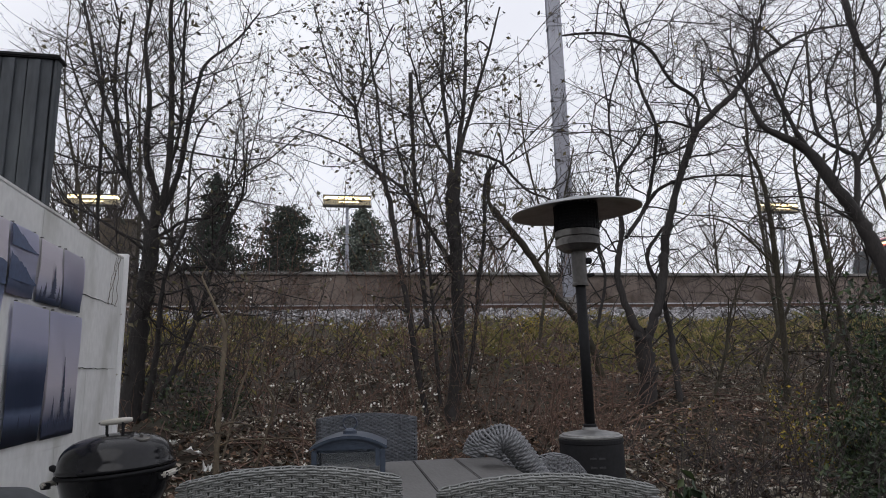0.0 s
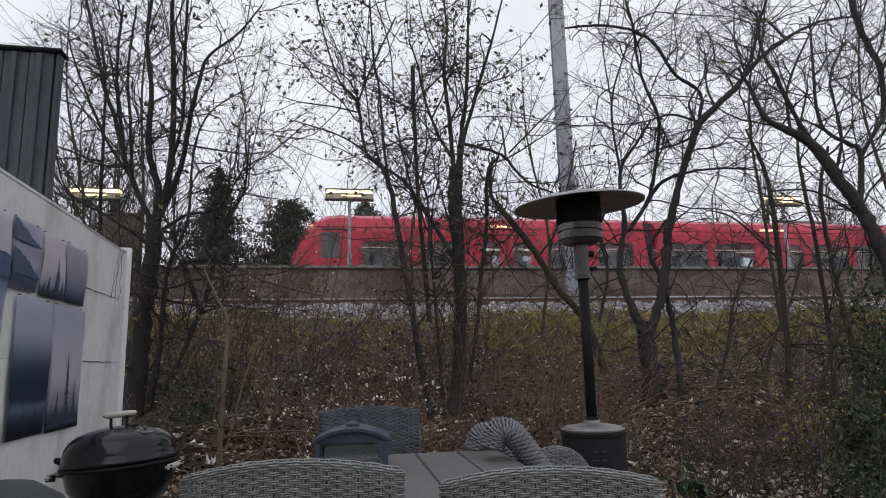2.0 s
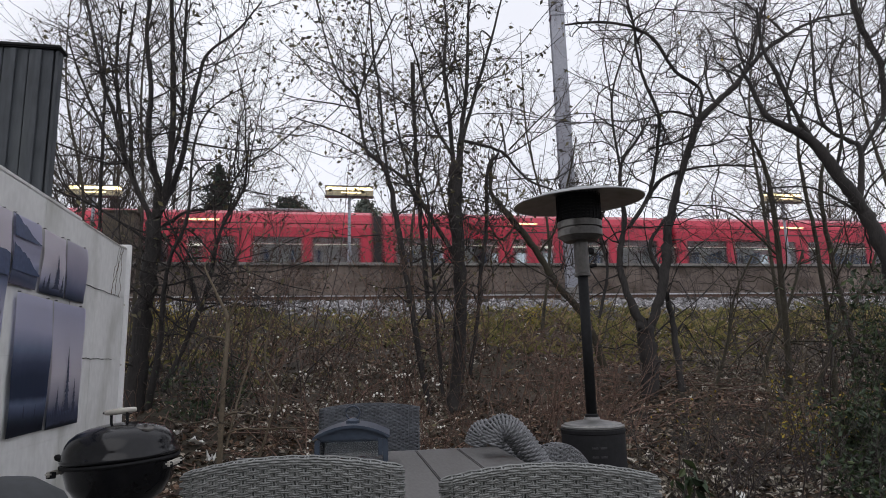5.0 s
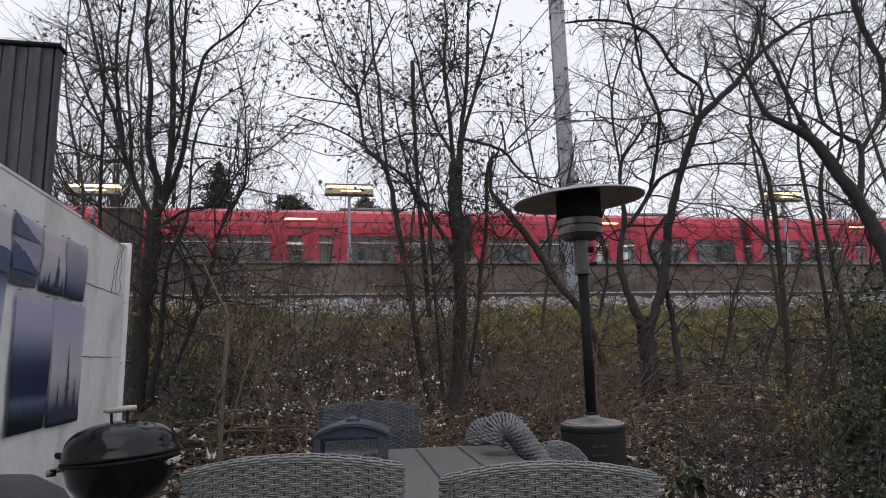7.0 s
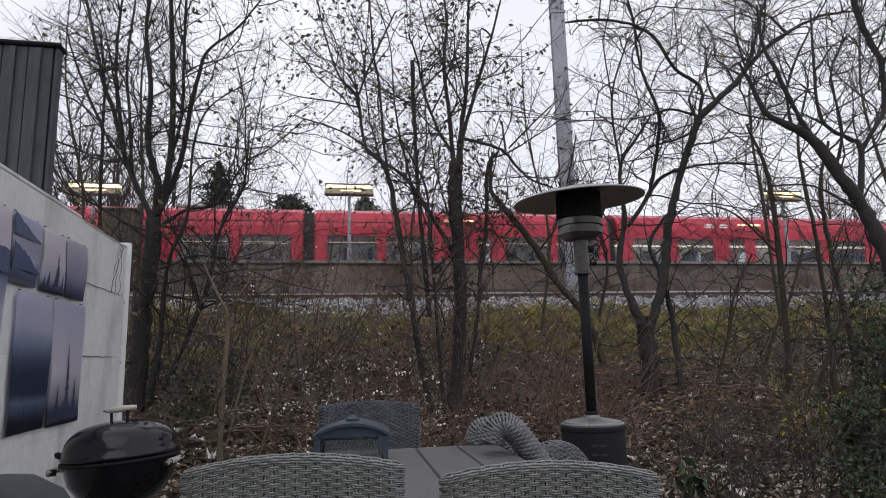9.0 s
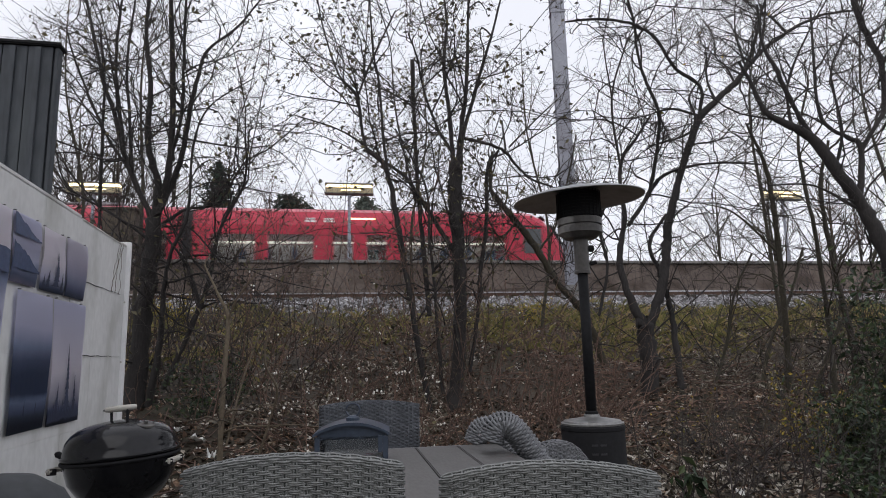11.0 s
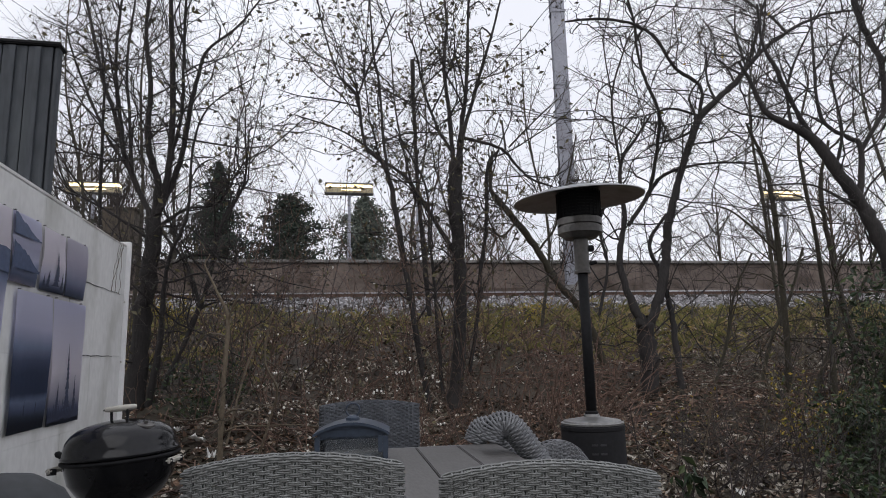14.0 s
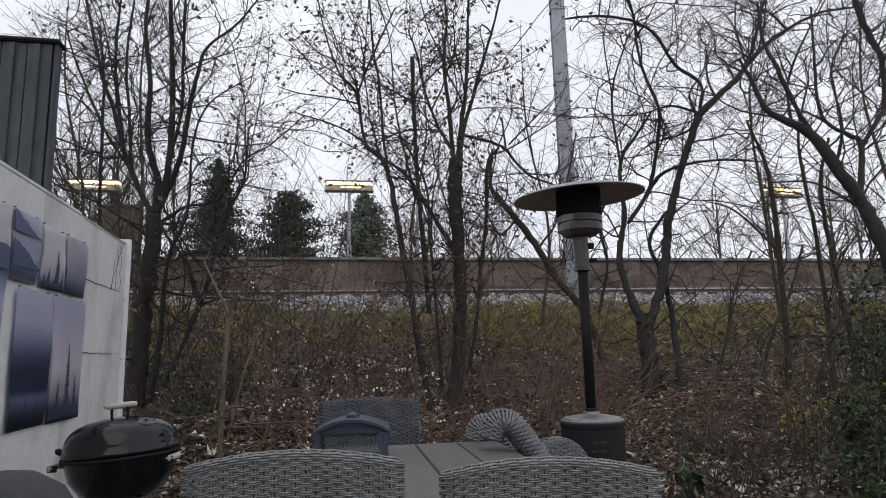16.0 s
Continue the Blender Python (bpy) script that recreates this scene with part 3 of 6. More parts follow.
def build_mast_creeper():
    rng = np.random.default_rng(17)
    P = []
    for i in range(46):
        a, z = rng.uniform(0, 6.28), rng.uniform(0.2, 3.2)
        pts = []
        for k in range(9):
            r = 0.25 + 0.08 * math.sin(k * 1.3 + i)
            pts.append((r * math.cos(a), r * math.sin(a), z, 0.016 - 0.0012 * k))
            a += rng.normal(0, 0.35)
            z += rng.uniform(0.05, 0.3)
        P.append(pts)
    V, Fc = tubes(P, 4)
    c = fast_mesh("creeper", V, Fc, BARK)
    c.matrix_basis = pose(3.46, 16.85, 2.6)
    tagged(c, "dark bare creeper climbing the grey mast", "creeper")


def build_paper(x, y, size, seed):
    rng = np.random.default_rng(seed)
    n = 6
    V, Fc = [], []
    for i in range(n):
        for j in range(n):
            V.append((size * (i / (n - 1) - 0.5) * rng.uniform(0.8, 1.1), size * 0.8 * (j / (n - 1) - 0.5), 0.035 + abs(rng.normal(0, 0.03)) + 0.25 * size * (j / n)))
    for i in range(n - 1):
        for j in range(n - 1):
            k = i * n + j
            Fc.append((k, k + 1, k + n + 1, k + n))
    ob = fast_mesh("paper_scrap", np.array(V), np.array(Fc), PAPER, smooth=False)
    ob.matrix_basis = pose(x, y, float(ground_z(x, y)), 10, 0, rng.uniform(0, 360))
    tagged(ob, "crumpled white paper scrap lying among the leaves", "litter", "paper scraps")


def build_cabinet():
    c = thing("signal_cabinet", on_track(-9.15, 0.8, 4.03), "brown timber shelter cabinet on the platform", "cabinet")
    cuboid("body", -0.42, 0.42, -0.3, 0.3, 0, 1.5, BROWN_WOOD, c, bevel=0.01)
    cuboid("lid", -0.5, 0.5, -0.38, 0.38, 1.503, 1.56, BROWN_WOOD, c, bevel=0.01)
    for i in range(6):
        cuboid("board", -0.41 + i * 0.138, -0.28 + i * 0.138, -0.32, -0.303, 0.03, 1.48, BROWN_WOOD, c, bevel=0.004)


# ---- train ----
WIDTH, ROOF, SILL, HEAD = 2.9, 3.46, 1.42, 2.40
UPPER = [(0, HEAD), (0.0, 2.72), (0.07, 2.98), (0.24, 3.22), (0.55, 3.38), (1.0, 3.46), (1.9, 3.46), (2.35, 3.38), (2.66, 3.22), (2.83, 2.98), (2.9, 2.72), (2.9, HEAD)]


def extrude(bm, prof, x0, x1):
    a = [bm.verts.new((x0, y, z)) for y, z in prof]
    b = [bm.verts.new((x1, y, z)) for y, z in prof]
    n = len(prof)
    for i in range(n):
        bm.faces.new((a[i], a[(i + 1) % n], b[(i + 1) % n], b[i]))
    bm.faces.new(a[::-1])
    bm.faces.new(b)


def car_shell(bm, length, spans):
    """Roof, lower side and the posts between the openings."""
    extrude(bm, UPPER, 0, length)
    box(bm, 0, length, 0, WIDTH, 0.35, SILL)
    x = 0.0
    for a, b in spans + [(length, length)]:
        if a > x:
            for y in (0.0, WIDTH - 0.07):
                box(bm, x, a, y, y + 0.07, SILL, HEAD)
        x = b


def fill_car(car, length, spans, doors):
    for a, b in spans:
        for y in (0.03, WIDTH - 0.045):
            cuboid("window_pane", a, b, y, y + 0.015, SILL, HEAD, TRAIN_GLASS, car, bevel=0)
        if b - a > 1.2:
            cuboid("window_bar", a, b, 0.018, 0.028, 2.12, 2.15, TRAIN_DARK, car, bevel=0)
        for x in (a, b - 0.03):
            cuboid("window_gasket", x, x + 0.03, 0.012, 0.028, SILL, HEAD, TRAIN_DARK, car, bevel=0)
    for a, b in doors:
        for x in (a - 0.02, (a + b) / 2 - 0.015, b - 0.01):
            cuboid("door_seam", x, x + 0.03, -0.006, -0.001, 0.5, 2.62, TRAIN_DARK, car, bevel=0)
        cuboid("door_head", a, b, -0.012, -0.001, 2.62, 2.66, TRAIN_DARK, car, bevel=0)
    x = 0.9
    while x < length - 1.0:
        if all(not (a - 0.5 < x < b + 0.1) for a, b in doors):
            for y in (0.18, 1.75):
                cuboid("seat", x, x + 0.14, y, y + 0.95, 1.4, 2.02, TRAIN_SEAT, car, bevel=0.03)
        x += 0.85
    # added pale sheets behind most windows imitate sky reflection and stop the see-through
    for k, (a, b) in enumerate(spans):
        if k != 2:
            cuboid("window_sky_panel", a - 0.1, b + 0.1, 1.12 + 0.1 * (k % 3), 1.16 + 0.1 * (k % 3), 1.3, HEAD - 0.05, TRAIN_SKY_TONE, car, bevel=0)
    cuboid("saloon_light", 0.4, length - 0.4, 1.3, 1.6, HEAD - 0.03, HEAD - 0.002, TRAIN_LIGHT, car, "strip of saloon lighting", bevel=0)
    cuboid("skirt", 0.05, length - 0.05, 0.1, WIDTH - 0.1, 0.0, 0.345, TRAIN_DARK, car, bevel=0.02)
    cuboid("roof_seam", 0.0, length, 0.018, 0.05, 2.86, 2.875, TRAIN_DARK, car, bevel=0)


def build_train():
    t = thing("train", on_track(18, 2.75, RAIL_Z), "red commuter train with grey window band running past the platform", "train")
    step, gap, end = 10.77, 0.4, 12.83
    mid_spans = [(0.4, 2.05), (2.35, 4.0), (4.5, 5.0), (5.5, 6.0), (6.5, 8.1), (8.4, 10.0)]
    mid = step - gap
    bm = bmesh.new()
    car_shell(bm, mid, mid_spans)
    car = part("train_car", bm, TRAIN_RED, t, "red painted carriage")
    fill_car(car, mid, mid_spans, [(4.34, 6.16)])
    cuboid("destination_display", 4.4, 5.4, 0.035, 0.09, 2.93, 2.99, SIGN_LIGHT, car, "lit amber display strip", bevel=0)
    cuboid("roof_box", 6.2, 8.4, 0.75, 2.15, 3.462, 3.55, TRAIN_GREY, car, bevel=0.03)
    car.matrix_basis = pose(end + gap / 2, 0, 0)
    cars = [car] + [copy_thing(car, pose(end + gap / 2 + step * i, 0, 0)) for i in range(1, 6)]
    # end cars with sloping noses
    for flip in (False, True):
        nose = 1.5
        L = end - gap / 2
        spans = [(2.3, 3.85), (4.25, 5.8), (6.45, 7.1), (7.55, 8.2), (8.85, 10.3), (10.7, 12.1)]
        bm = bmesh.new()
        b2 = bmesh.new()
        car_shell(b2, L - nose, [(a - nose, b - nose) for a, b in spans])
        b2.transform(pose(nose, 0, 0))
        full = [(0, 0.35)] + [(0, SILL)] + UPPER + [(WIDTH, SILL), (WIDTH, 0.35)]
        rings = []
        for x, zt, inset in ((0.0, 1.75, 0.26), (0.1, 2.15, 0.16), (0.26, 2.55, 0.09), (0.5, 2.95, 0.04), (0.8, 3.25, 0.01), (1.15, 3.42, 0.0), (nose, 3.46, 0.0)):
            k = (zt - 0.35) / (3.46 - 0.35)
            rings.append([b2.verts.new((x, inset + y * (WIDTH - 2 * inset) / WIDTH, 0.35 + (z - 0.35) * k)) for y, z in full])
        for a, b in zip(rings, rings[1:]):
            for i in range(len(a)):
                j = (i + 1) % len(a)
                b2.faces.new((a[i], a[j], b[j], b[i]))
        b2.faces.new(rings[0][::-1])
        bmesh.ops.recalc_face_normals(b2, faces=b2.faces[:])
        c = part("train_car", b2, TRAIN_RED, t, "red end carriage with a sloping nose")
        fill_car(c, L, spans, [(6.25, 8.4)])
        wb = bmesh.new()
        low = [wb.verts.new((-0.012, WIDTH / 2 + u * 1.1, 1.05)) for u in np.linspace(-1, 1, 7)]
        strips = [low]
        for x, z, half in ((-0.012, 1.7, 1.12), (0.085, 2.12, 1.2), (0.25, 2.53, 1.25), (0.49, 2.92, 1.2)):
            strips.append([wb.verts.new((x - 0.05 * (1 - u * u), WIDTH / 2 + u * half, z + 0.012)) for u in np.linspace(-1, 1, 7)])
        for r0, r1 in zip(strips, strips[1:]):
            for k in range(6):
                wb.faces.new((r0[k], r1[k], r1[k + 1], r0[k + 1]))
        bmesh.ops.solidify(wb, geom=wb.faces[:], thickness=0.03)
        part("windscreen", wb, CAB_GLASS, c, "dark wrap-round windscreen")
        part("front_display", box(bmesh.new(), -0.02, 0.02, 0.95, 1.95, -0.07, 0.07, 0.01, pose(0.6, 0, 3.1, 0, 38, 0)), SIGN_LIGHT, c, "lit amber front display")
        part("brow", box(bmesh.new(), -0.015, 0.015, 0.5, 2.4, -0.12, 0.12, 0.01, pose(0.68, 0, 3.2, 0, 45, 0)), TRAIN_DARK, c, "black brow over the windscreen")
        for y in (-0.008, WIDTH - 0.004):
            cuboid("cab_window", 0.95, 1.62, y, y + 0.012, 1.8, 2.68, CAB_GLASS, c, "high cab side window", bevel=0.004)
            cuboid("cab_band", 0.95, 2.1, y - 0.002, y + 0.01, 2.74, 2.8, TRAIN_DARK, c, bevel=0)
        for y in (0.5, 2.25):
            part("headlight", lathe(bmesh.new(), [(0.07, 0), (0.08, 0.02), (0.06, 0.04)], 14, pose(0.03, y, 1.3, 0, -90, 0)), WHITE_PAINT, c)
        cuboid("destination_display", 6.8, 7.7, 0.035, 0.09, 2.93, 2.99, SIGN_LIGHT, c, "lit amber display strip", bevel=0)
        if flip:
            for i, x in enumerate((8.35, 8.95)):
                for k in range(3):
                    part("white_mark", box(bmesh.new(), -0.2, 0.2 - 0.06 * k, -0.008, 0.008, -0.03, 0.03, 0, pose(x + 0.03 * k, 0.033, 2.77 + 0.085 * k, -14)), WHITE_PAINT, c)
        c.matrix_basis = pose(2 * end + 6 * step, WIDTH, 0, 0, 0, 180) if flip else pose(0, 0, 0)
        if flip:
            for o in [o for o in c.children if o.name.startswith("white_mark")]:
                o.matrix_basis = pose(0, WIDTH, 0, 0, 0, 0) @ Matrix.Diagonal((1, -1, 1, 1))
            for o in [o for o in c.children if o.name.startswith("destination_display")]:
                o.matrix_basis = pose(0, WIDTH, 0, 0, 0, 0) @ Matrix.Diagonal((1, -1, 1, 1))
    for i in range(7):
        g = cuboid("gangway", end - gap / 2 + step * i + 0.004, end + gap / 2 + step * i - 0.004, 0.3, WIDTH - 0.3, 0.4, 3.2, TRAIN_DARK, t, "black folding gangway", bevel=0.02)
    return t


# ---- garden furniture ----
def wicker_pad(L, H, T, arch, bow, rows=26, cell=0.026, sides=4, fine=True):
    """Strands of a woven rattan shell: a slab L wide, H high, T thick with an arched, rounded top. Local x along, z up."""
    paths = []
    n = int(round((L - T) / cell))
    s = L / 2 - T / 2
    cap = [math.pi * (k + 0.5) / 4 - math.pi / 2 for k in range(4)]
    # one turn round the slab: straight side, rounded end, straight side, rounded end
    turn = [(-s + 2 * s * i / (2 * n), -1.0, 0, -1) for i in range(2 * n + 1)]
    turn += [(s + T / 2 * math.cos(g), math.sin(g), math.cos(g), math.sin(g)) for g in cap]
    turn += [(s - 2 * s * i / (2 * n), 1.0, 0, 1) for i in range(2 * n + 1)]
    turn += [(-s - T / 2 * math.cos(g), -math.sin(g), -math.cos(g), -math.sin(g)) for g in cap]
    turn.append(turn[0])
    for j in range(rows + 3):
        h = min(j / rows, 1.0)
        over = max(0, j - rows) / 3.2
        t = T / 2 * (1 - 0.5 * h) * math.sqrt(max(0.02, 1 - over * over))
        z0 = H * h + (T * 0.2 * math.sin(over * math.pi / 2) if over else 0)
        pts = []
        for i, (x, y, nx, ny) in enumerate(turn):
            k = (1 if (i % 4 == 0) else -1 if (i % 4 == 2) else 0) * (1 if j % 2 else -1) * (0.0043 if fine else 0.0055)
            e = x / (L / 2)
            pts.append((x + nx * k, y * t + bow * e * e + ny * k, z0 - arch * e * e * h, 0.0031 if fine else 0.0075))
        if fine:
            pts = np.array(pts)
            for dz in (-0.0027, 0.0027):
                paths.append(pts + np.array([0, 0, dz, 0]))
        else:
            paths.append(pts)
    V, Fc = tubes(paths, sides, 1.0 if fine else 0.62)
    return V, Fc, paths


def stakes(L, H, T, arch, bow, cell=0.026):
    """Upright canes between which the strands run."""
    out = []
    n = int(round((L - T) / cell))
    for s in (-1, 1):
        for i in range(n + 1):
            x = -L / 2 + T / 2 + (L - T) * i / n
            e = x / (L / 2)
            top = H - arch * e * e
            pts = [(x, s * T / 2 * (1 - 0.5 * z / H) + bow * e * e, z, 0.0065) for z in np.linspace(0, top, 6)]
            for a in (0.35, 0.7, 1.0):
                pts.append((x, s * T / 4 * math.cos(a * math.pi / 2) + bow * e * e, top + T * 0.2 * math.sin(a * math.pi / 2), 0.0065))
            for dx in (-0.0042, 0.0042):
                out.append([(q[0] + dx, q[1], q[2], 0.0032) for q in pts])
    return out


def core(bm, L, H, T, arch, bow, n=14):
    rows = []
    for i in range(n + 1):
        x = -L / 2 + 0.012 + (L - 0.024) * i / n
        e = x / (L / 2)
        h = H - arch * e * e + T * 0.08
        t = T / 2 - 0.007
        u = max(t * 0.5 - 0.003, 0.004)
        rows.append([bm.verts.new((x, bow * e * e + dy, z)) for dy, z in ((-t, 0), (-u, h - u), (-u * 0.5, h), (u * 0.5, h), (u, h - u), (t, 0))])
    for a, b in zip(rows, rows[1:]):
        for k in range(6):
            bm.faces.new((a[k], a[(k + 1) % 6], b[(k + 1) % 6], b[k]))
    bm.faces.new(rows[0])
    bm.faces.new(rows[-1][::-1])


def pad(name, parent, m, L, H, T, arch=0.0, bow=0.0, label="", fine=True, weave=None):
    rows = max(4, int(H / (0.0104 if fine else 0.0165)))
    V, Fc, _ = wicker_pad(L, H, T, arch, bow, rows, fine=fine)
    V2, F2 = tubes(stakes(L, H, T, arch, bow), 4)
    bm = bmesh.new()
    core(bm, L, H, T, arch, bow)
    # solid dark core: painted shade behind the open weave
    ob = part(name, bm, WICKER_GAP_SHADE, parent, label)
    ob.matrix_basis = m
    tagged(fast_mesh("weave", np.concatenate([V, V2]), np.concatenate([Fc, F2 + len(V)]), weave or WICKER, ob, "woven rattan strands"), kind="stuff")
    return ob


def woven_roll(name, parent, path, a, b):
    """A rounded woven bar along a path: a half its width across, b half its depth."""
    p = smooth_path([(*q, 0.01) for q in path], 8)[:, :3]
    t = np.gradient(p, axis=0)
    t /= np.linalg.norm(t, axis=1)[:, None]
    side = np.array([0.0, 1.0, 0.0])
    up = np.cross(t, side)
    up /= np.linalg.norm(up, axis=1)[:, None]
    cum = np.concatenate([[0], np.cumsum(np.linalg.norm(np.diff(p, axis=0), axis=1))])
    at = lambda arr, d: np.array([np.interp(d, cum, arr[:, k]) for k in range(3)])
    strands, shell = [], []
    n = int(cum[-1] / 0.0095)
    for i in range(n + 1):
        c, u = at(p, cum[-1] * i / n), at(up, cum[-1] * i / n)
        ring = []
        for k in range(33):
            g = 2 * math.pi * k / 32
            w = 1 + 0.07 * (1 if k % 4 == 0 else -1 if k % 4 == 2 else 0) * (1 if i % 2 else -1)
            ring.append((*(c + side * a * w * math.cos(g) + u * b * w * math.sin(g)), 0.0072))
        strands.append(ring)
        shell.append([c + side * (a - 0.007) * math.cos(2 * math.pi * k / 16) + u * (b - 0.007) * math.sin(2 * math.pi * k / 16) for k in range(16)])
    for k in range(12):
        g = 2 * math.pi * (k + 0.5) / 12
        strands.append([(*(at(p, d) + side * a * math.cos(g) + at(up, d) * b * math.sin(g)), 0.0045) for d in np.linspace(0, cum[-1], 3 * n)])
    bm = bmesh.new()
    rings = [[bm.verts.new(v) for v in r] for r in shell]
    for r0, r1 in zip(rings, rings[1:]):
        for k in range(16):
            bm.faces.new((r0[k], r0[(k + 1) % 16], r1[(k + 1) % 16], r1[k]))
    bm.faces.new(rings[0][::-1])
    bm.faces.new(rings[-1])
    # dark core inside the roll stands in for shade between its strands
    ob = part(name, bm, WICKER_GAP_SHADE, parent)
    V, Fc = tubes(strands, 4)
    tagged(fast_mesh("weave", V, Fc, WICKER_MID_SLATE, ob, "woven rattan strands"), kind="stuff")
    return ob


def build_chair(m, label, L=0.60, top=0.93, arch=0.045, weave=None):
    """A woven armchair; it faces +y, its back is at y = 0."""
    c = thing("wicker_chair", m, label, "garden chair", "woven chairs round the table")
    H = top - 0.36 - 0.03
    pad("backrest", c, pose(0, 0.02, 0.36, 6), L, H, 0.075, arch, 0.03, weave=weave)
    pad("seat", c, pose(0, 0.06, 0.40, -90), L - 0.04, 0.5, 0.09, 0.0, 0.0, fine=False, weave=weave)
    for s in (-1, 1):
        pad("armrest", c, pose(s * (L / 2 - 0.03), 0.3, 0.42, 0, 0, 90), 0.5, 0.2, 0.07, 0.03, 0.0, fine=False, weave=weave)
        for y in (0.06, 0.52):
            cuboid("leg", s * (L / 2 - 0.05) - 0.02, s * (L / 2 - 0.05) + 0.02, y - 0.02, y + 0.02, 0.0, 0.38, ALU, c, bevel=0.005)
    return c


def build_table():
    t = thing("garden_table", pose(-0.06, 2.6, 0, 0, 0, 9), "grey composite-board garden table with open joints", "table")
    Z = 0.74
    x = -0.83
    for i in range(6):
        cuboid("board", x + 0.003, x + 0.205, -0.62, 0.66, Z - 0.028, Z, TABLE, t, bevel=0.004)
        x += 0.208
    for y in (-0.65, 0.662):
        cuboid("edge_rail", -0.85, 0.425, y, y + 0.028, Z - 0.045, Z - 0.002, ALU, t, bevel=0.004)
    cuboid("frame", -0.8, 0.39, -0.58, 0.6, Z - 0.07, Z - 0.032, ALU, t, bevel=0.004)
    for sx in (-0.78, 0.36):
        for sy in (-0.56, 0.58):
            cuboid("leg", sx - 0.035, sx + 0.035, sy - 0.035, sy + 0.035, 0.0, Z - 0.07, ALU, t, bevel=0.006)


def build_lantern():
    l = thing("lantern", pose(-0.415, 2.86, 0.74, 0, 0, 5), "blue-black metal lantern with glass sides on the table", "lantern")
    w, d, h = 0.142, 0.1, 0.118
    cuboid("base", -w - 0.01, w + 0.01, -d - 0.01, d + 0.01, 0.0, 0.02, NAVY, l, bevel=0.005)
    for sx in (-1, 1):
        for sy in (-1, 1):
            cuboid("corner_post", sx * w - 0.011, sx * w + 0.011, sy * d - 0.011, sy * d + 0.011, 0.02, h, NAVY, l, bevel=0.003)
    for sy in (-1, 1):
        cuboid("pane", -w + 0.012, w - 0.012, sy * d - 0.002, sy * d + 0.002, 0.021, h - 0.002, PANE, l, bevel=0)
    for sx in (-1, 1):
        cuboid("pane", sx * w - 0.002, sx * w + 0.002, -d + 0.012, d - 0.012, 0.021, h - 0.002, PANE, l, bevel=0)
    bm = bmesh.new()
    n = 14
    sec = []
    for i in range(n + 1):
        x = (-1 + 2 * i / n) * (w + 0.018)
        z = h + 0.045 * (1 - (x / (w + 0.018)) ** 2)
        sec.append([bm.verts.new(v) for v in ((x, -d - 0.018, z), (x, d + 0.018, z), (x, d + 0.018, z + 0.012), (x, -d - 0.018, z + 0.012))])
    for a, b in zip(sec, sec[1:]):
        for k in range(4):
            bm.faces.new((a[k], b[k], b[(k + 1) % 4], a[(k + 1) % 4]))
    bm.faces.new(sec[0])
    bm.faces.new(sec[-1][::-1])
    for sy in (-1, 1):
        prof = [((-1 + 2 * i / n) * w, h + 0.043 * (1 - ((-1 + 2 * i / n) * w / (w + 0.018)) ** 2)) for i in range(n + 1)]
        vs = [bm.verts.new((x, sy * d, z)) for x, z in prof] + [bm.verts.new((w, sy * d, h - 0.012)), bm.verts.new((-w, sy * d, h - 0.012))]
        bm.faces.new(vs)
    part("roof", bm, NAVY, l, "curved sheet-metal roof")
    part("cap", lathe(bmesh.new(), [(0.03, h + 0.05), (0.03, h + 0.068), (0.012, h + 0.078)], 18), NAVY, l)
    ring = [(0.03 * math.cos(a), 0.0, h + 0.1 + 0.028 * math.sin(a), 0.004) for a in np.linspace(0, 2 * math.pi, 25)]
    V, Fc = tubes([ring], 6)
    fast_mesh("ring", V, Fc, NAVY, l, "thin wire carrying ring")
    cuboid("latch", w - 0.03, w - 0.012, -d - 0.016, -d - 0.011, 0.05, 0.12, NAVY, l, bevel=0.002)


